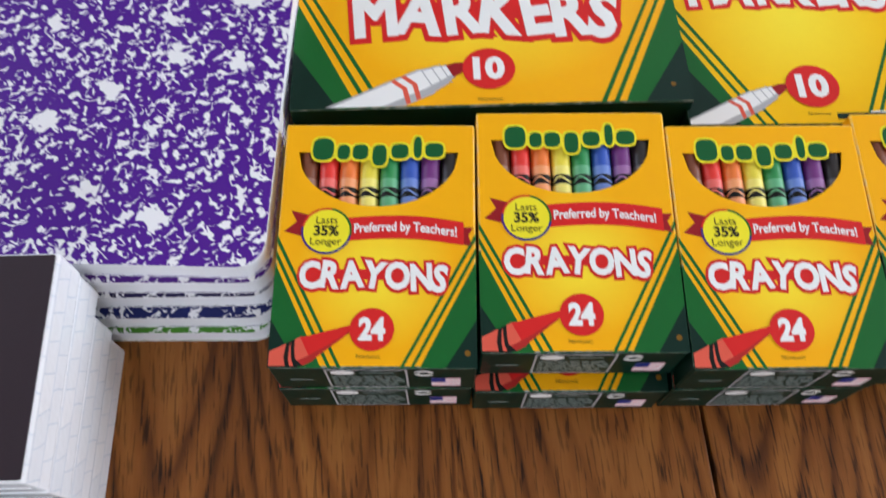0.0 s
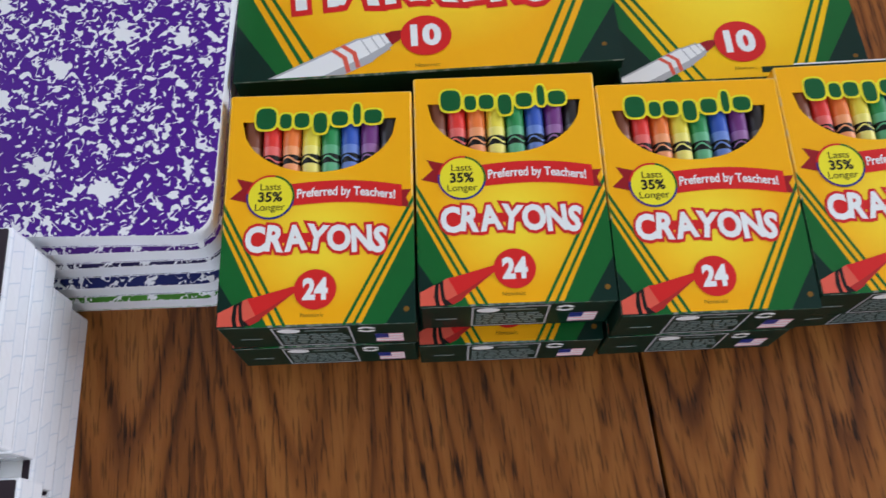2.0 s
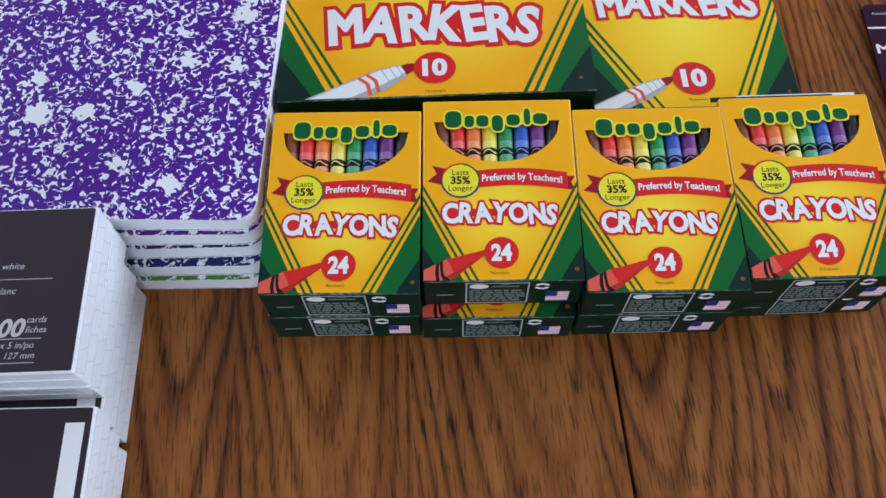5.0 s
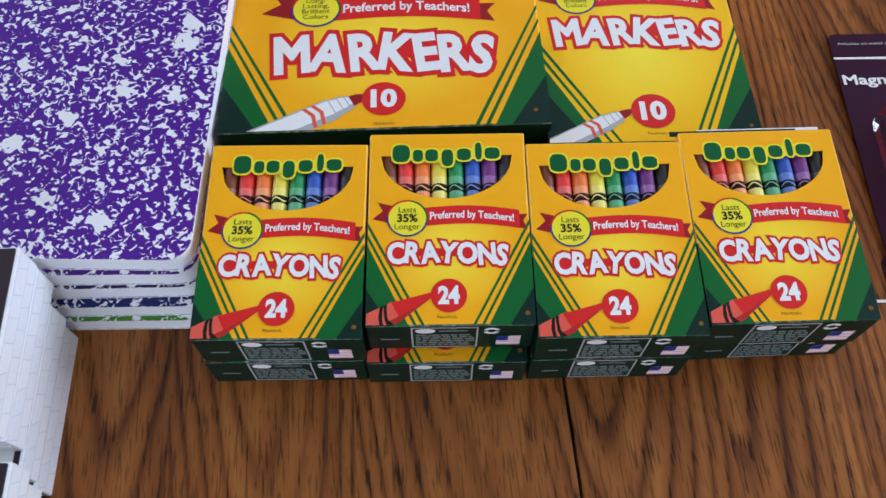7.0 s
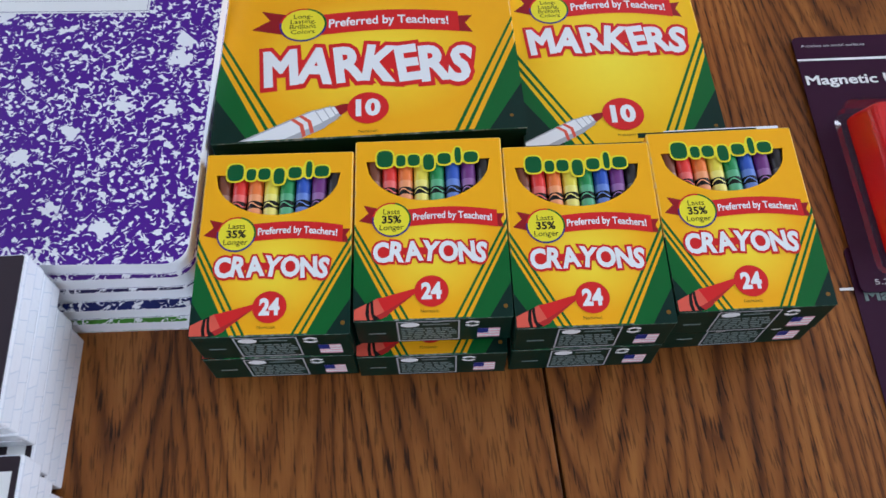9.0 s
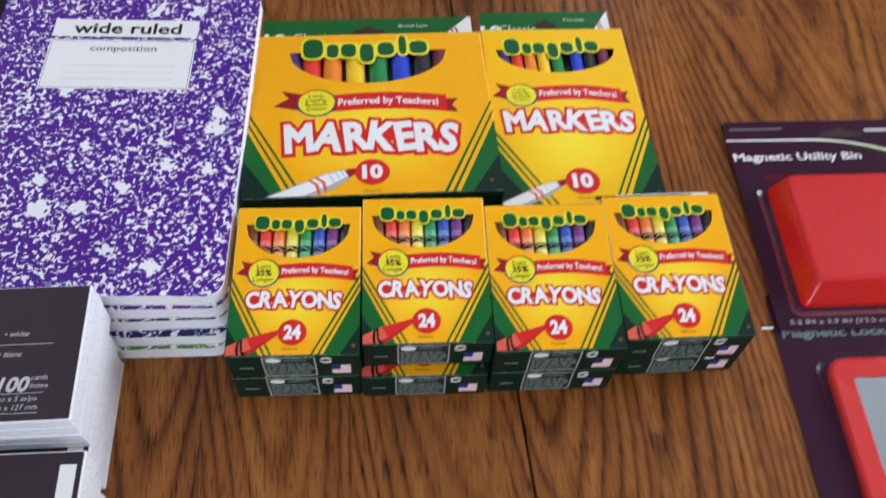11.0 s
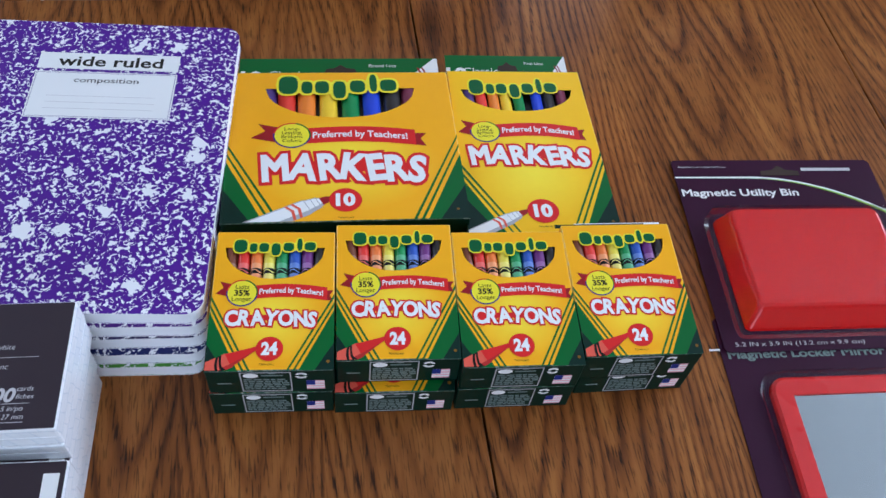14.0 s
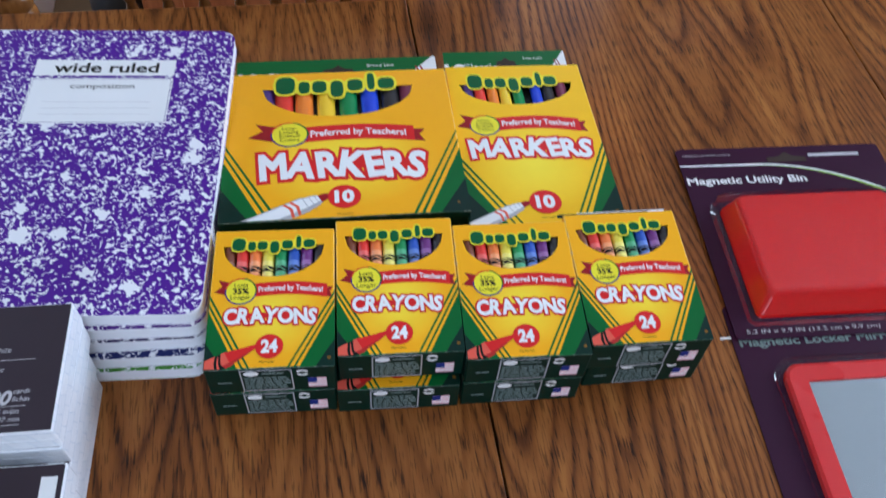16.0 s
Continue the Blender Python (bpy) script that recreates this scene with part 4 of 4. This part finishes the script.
def mirror_pack():
    ob = thing("mirror_pack", pose(0.2665, -0.0915, T + 0.0002, 0, 0, 0.4), "purple blister card with a red framed locker mirror", "blister pack")
    card = part("backing_card", Geo().prism(rounded(0, 0, 0.168, 0.248, 0.004, 0.004), 0, 0.0008), M_BLISTER, ob, "dark purple printed card")
    g = Geo()
    write(g, "Magnetic Locker Mirror", 0.0045, 0.120, 0.2160, 0.0010, 0, high=0.0062, fat=0.03)
    part("card_title", g, M_GREY, card)
    ox0, oy0, ox1, oy1 = 0.0255, 0.03, 0.150, 0.1985
    n = 36
    outer, inner = rounded(ox0, oy0, ox1, oy1, 0.011, 0.011), rounded(ox0 + 0.0140, oy0 + 0.0140, ox1 - 0.0140, oy1 - 0.0130, 0.0012, 0.0012)
    mid = rounded(ox0 + 0.002, oy0 + 0.002, ox1 - 0.002, oy1 - 0.002, 0.0095, 0.0095)
    g = Geo()
    rows = [[(x, y, z) for x, y in p] for p, z in ((outer, 0.0008), (outer, 0.0050), (mid, 0.0064), (inner, 0.0060), (inner, 0.0030))]
    for a, b in zip(rows, rows[1:]):
        g.add(a + b, [(i, (i + 1) % n, n + (i + 1) % n, n + i) for i in range(n)])
    part("mirror_frame", g, M_FRAMERED, ob, "rounded coral red plastic frame", smooth=True)
    part("mirror_glass", Geo().prism(inner, 0.0028, 0.0046), M_MIRROR, ob, "silvered mirror glass")
    bl = part("blister", Geo().prism(rounded(ox0 - 0.006, oy0 - 0.006, ox1 + 0.006, oy1 + 0.005, 0.014, 0.014), 0.0009, 0.0078), M_CLEAR, ob, "clear plastic blister", bevel=0.002)
    bl.visible_shadow = False
    part("torn_corner", Geo().box(-0.0075, 0.2225, 0.0002, 0.001, 0.2240, 0.0007), M_WHITE, ob, "white torn corner of the card")
    return ob


def bin_pack():
    ob = thing("utility_bin_pack", pose(0.2675, 0.1285, T + 0.0022, 0, 0, 0.3), "purple blister card with a red magnetic utility bin", "blister pack")
    card = part("backing_card", Geo().prism(rounded(0, 0, 0.168, 0.1725, 0.004, 0.004), 0, 0.0008), M_BLISTER, ob, "dark purple printed card")
    z = 0.0010
    g = Geo()
    write(g, "Magnetic Utility Bin", 0.0020, 0.0975, 0.1362, z, 0, high=0.0066, fat=0.025)
    part("card_lettering", g, M_WHITE, card)
    g = Geo()
    write(g, "5.2 IN x 3.9 IN (13.2 cm x 9.9 cm)", 0.0085, 0.104, 0.0042, z, 0, high=0.0032)
    part("size_lettering", g, M_LABELINK, card)
    g = Geo()
    write(g, "Attaches on metal surfaces", 0.0045, 0.044, 0.1645, z, 0, high=0.0020)
    part("small_print", g, M_LABELINK, card)
    part("maker_mark", Geo().rect(0.107, 0.1612, 0.149, 0.1642, z), M_LABELINK, card)
    g = Geo()
    dip = lambda x: 0.1555 - 0.036 * max(0.0, (x - 0.06) / 0.108) ** 2
    xs = np.linspace(0, 0.168, 22)
    for wide, sh, mi, zz in ((lambda x: 0.0014 + 0.010 * x, 0.0, 0, z), (lambda x: 0.022 * max(0.0, x - 0.055), -0.0016, 1, z + 0.0001)):
        g.poly([(x, dip(x) + sh) for x in xs] + [(x, dip(x) + sh - wide(x)) for x in xs[::-1]], zz, mi)
    part("swoosh", g, [M_WHITE, M_LEAF], card, "white and light green curved line")
    part("hang_hole", Geo().prism([(0.072, 0.1565), (0.104, 0.1565), (0.104, 0.1610), (0.094, 0.1620), (0.088, 0.1665), (0.082, 0.1620), (0.072, 0.1610)], 0.0008, 0.0011), M_INSIDE, card, "dark hang hole")
    x0, y0, x1, y1 = 0.0190, 0.0160, 0.1510, 0.1115
    g = Geo()
    n = 36
    rows = []
    for inset, zz, r in ((0.0, 0.0008, 0.004), (0.0005, 0.0035, 0.004), (0.0050, 0.0110, 0.005), (0.0072, 0.0146, 0.005), (0.0086, 0.0162, 0.005), (0.0102, 0.0172, 0.005), (0.0124, 0.0177, 0.005)):
        half = (x1 - x0) / 2
        rows.append([(x, y + (0.0045 * (1 - ((x - x0 - half) / half) ** 2) if y > y1 - 0.01 else 0.0), zz) for x, y in rounded(x0 + inset * 0.8, y0 + inset * 1.25, x1 - inset * 0.8, y1 - inset * 0.25, r, r)])
    for a, b in zip(rows, rows[1:]):
        g.add(a + b, [(i, (i + 1) % n, n + (i + 1) % n, n + i) for i in range(n)])
    g.add(rows[-1], [tuple(range(n))])
    part("red_bin", g, M_PLASTIC, ob, "glossy red plastic bin with sloping sides", smooth=True)
    bl = part("blister", Geo().prism(rounded(x0 - 0.009, y0 - 0.008, x1 + 0.009, y1 + 0.003, 0.008, 0.008), 0.0009, 0.0195), M_CLEAR, ob, "clear plastic blister", bevel=0.005)
    bl.visible_shadow = False
    return ob


mirror_pack()
bin_pack()

# ---- chairs behind the table ----


def bobbin(z0, z1, n, r, pinch):
    rows = []
    for k in range(n * 6 + 1):
        q = k / (n * 6)
        rows.append((r * (pinch + (1 - pinch) * abs(math.sin(math.pi * q * n)) ** 0.6), z0 + (z1 - z0) * q))
    return rows


def chair(m):
    ob = thing("dining_chair", m, "turned oak dining chair with a spindle back, tucked behind the table", "chair", "chairs behind the table")
    w = 0.2335
    for x in (-w, w):
        g = Geo().lathe([(0.016, 0.0), (0.021, 0.2), (0.021, 0.46)] + bobbin(0.47, 0.86, 19, 0.0200, 0.80) + [(0.017, 0.88), (0.015, 0.97)], x, 0.0, 22)
        part("back_post", g, M_CHAIR, ob, smooth=True)
        part("front_leg", Geo().lathe([(0.014, 0.0), (0.02, 0.16), (0.016, 0.2), (0.023, 0.32), (0.02, 0.44)], x * 0.9, -0.37, 16), M_CHAIR, ob, smooth=True)
    part("seat", Geo().prism(rounded(-w - 0.01, -0.41, w + 0.01, 0.03, 0.05, 0.05), 0.43, 0.465), M_CHAIR, ob, bevel=0.008)
    for k in range(8):
        x = -0.123 + k * 0.0357
        prof = [(0.0042, 0.46), (0.0050, 0.57), (0.0055, 0.640), (0.0062, 0.668), (0.0046, 0.676), (0.0078, 0.684), (0.0078, 0.690), (0.0050, 0.697), (0.0082, 0.711), (0.0076, 0.722), (0.0046, 0.745)]
        part("spindle", Geo().lathe(prof, x, 0.0, 14), M_SPINDLE, ob, smooth=True)
    g = Geo()
    xs = np.linspace(-w, w, 21)
    low = [(x, min(0.83, 0.731 + 2.6 * max(0.0, abs(x) - 0.10) ** 1.3)) for x in xs]
    high = [(x, 0.87) for x in xs]
    v = [(x, -0.011, z) for x, z in low + high[::-1]] + [(x, 0.011, z) for x, z in low + high[::-1]]
    k = len(v) // 2
    g.add(v, [tuple(range(k)), tuple(range(k, 2 * k))[::-1]] + [(i, k + i, k + (i + 1) % k, (i + 1) % k) for i in range(k)])
    part("middle_rail", g, M_CHAIR, ob, bevel=0.003)
    part("crest_rail", Geo().prism([(-w - 0.02, 0.93), (w + 0.02, 0.93), (w - 0.02, 1.03), (0, 1.06), (-w + 0.02, 1.03)], -0.012, 0.012).moved(pose(0, 0, 0, 90)), M_CHAIR, ob, bevel=0.004)
    for y in (-0.37, 0.0):
        part("stretcher", Geo().box(-w * 0.9, y - 0.009, 0.18, w * 0.9, y + 0.009, 0.20), M_CHAIR, ob, bevel=0.004)
    return ob


one = chair(pose(-0.0795, 0.595, 0.0, 0, 0, 3.0))
copy_thing(one, pose(0.557, 0.665, 0.0, 0, 0, 10.0))

# ---- what stands behind ----


def cabinet():
    ob = thing("cabinet", pose(-0.36, 1.16, 0.0, 0, 0, 3.0), "reddish cherry wood cabinet with framed doors against the wall", "cabinet")
    part("carcass", Geo().box(0, 0.02, 0.0, 1.16, 0.45, 0.86), M_CABINET, ob, bevel=0.004)
    part("worktop", Geo().box(-0.02, -0.01, 0.86, 1.18, 0.46, 0.89), M_CABINET, ob, bevel=0.005)
    for k in range(2):
        x, wide = 0.012 + k * 0.573, 0.563
        door = part("door", Geo().box(x, 0.004, 0.06, x + wide, 0.0195, 0.84), M_CABINET, ob, bevel=0.003)
        for a0, b0, a1, b1 in ((0, 0.06, 0.065, 0.84), (wide - 0.065, 0.06, wide, 0.84), (0.065, 0.06, wide - 0.065, 0.125), (0.065, 0.775, wide - 0.065, 0.84)):
            part("door_frame", Geo().box(x + a0, -0.006, b0, x + a1, 0.004, b1), M_CABINET, door, bevel=0.002)
        knob = x + (wide - 0.032 if k == 0 else 0.032)
        part("knob", Geo().lathe([(0.006, 0), (0.006, 0.012), (0.014, 0.018), (0.013, 0.028), (0.004, 0.032)], 0, 0, 14).moved(pose(knob, -0.006, 0.30, 90)), M_BRASS, door, smooth=True)
    return ob


cabinet()
g = Geo()
xs = np.linspace(0, 0.9, 61)
front = [(x, 0.03 * math.sin(x * 42) + 0.01 * math.sin(x * 97)) for x in xs]
v = [(x, y, 0.0) for x, y in front] + [(x, y, 1.9) for x, y in front]
g.add(v, [(i, i + 1, 62 + i, 61 + i) for i in range(60)])
v = [(x, y + 0.004, 0.0) for x, y in front] + [(x, y + 0.004, 1.9) for x, y in front]
g.add(v, [(i + 1, i, 61 + i, 62 + i) for i in range(60)])
single("curtain", g, M_TEAL, pose(0.84, 1.3, 0.02, 0, 0, 4), "dark teal cloth curtain hanging in folds", "curtain", smooth=True)
# white block added in place of the daylit patch at the far left
single("white_storage_chest", Geo().box(-0.5, 0, 0, 0, 0.85, 0.19), M_TRIM, pose(-0.600, 1.12, 0.0, 0, 0, 3), "low white block standing in for a bright patch of daylight", "chest", bevel=0.01)
pot = thing("round_container", pose(-0.432, 1.31, 0.0), "white round container over a black foot standing for shade", "container")
# black foot added for the shade on the floor below the body
part("base", Geo().lathe([(0.060, 0.0), (0.066, 0.02), (0.062, 0.13), (0.036, 0.172)], 0, 0, 28), M_BLACK, pot, smooth=True)
part("body", Geo().lathe([(0.036, 0.172), (0.055, 0.183), (0.068, 0.212), (0.072, 0.25), (0.066, 0.286), (0.042, 0.312), (0.0001, 0.32)], 0, 0, 28), M_TRIM, pot, "white glossy rounded body", smooth=True)
g = Geo()
for k in range(10):
    z0, z1 = 0.185 + k * 0.009, 0.195 + k * 0.009
    rad = lambda z: 0.0735 - 4.2 * (z - 0.25) ** 2
    g.add([(rad(z) * math.sin(q), -rad(z) * math.cos(q), z) for z, q in ((z0, 0.02 - (z0 - 0.16) * 5), (z0, 0.07 - (z0 - 0.16) * 5), (z1, 0.07 - (z1 - 0.16) * 5), (z1, 0.02 - (z1 - 0.16) * 5))], [(0, 1, 2, 3)])
part("seam", g, M_BLACK, pot, "thin dark curved seam")
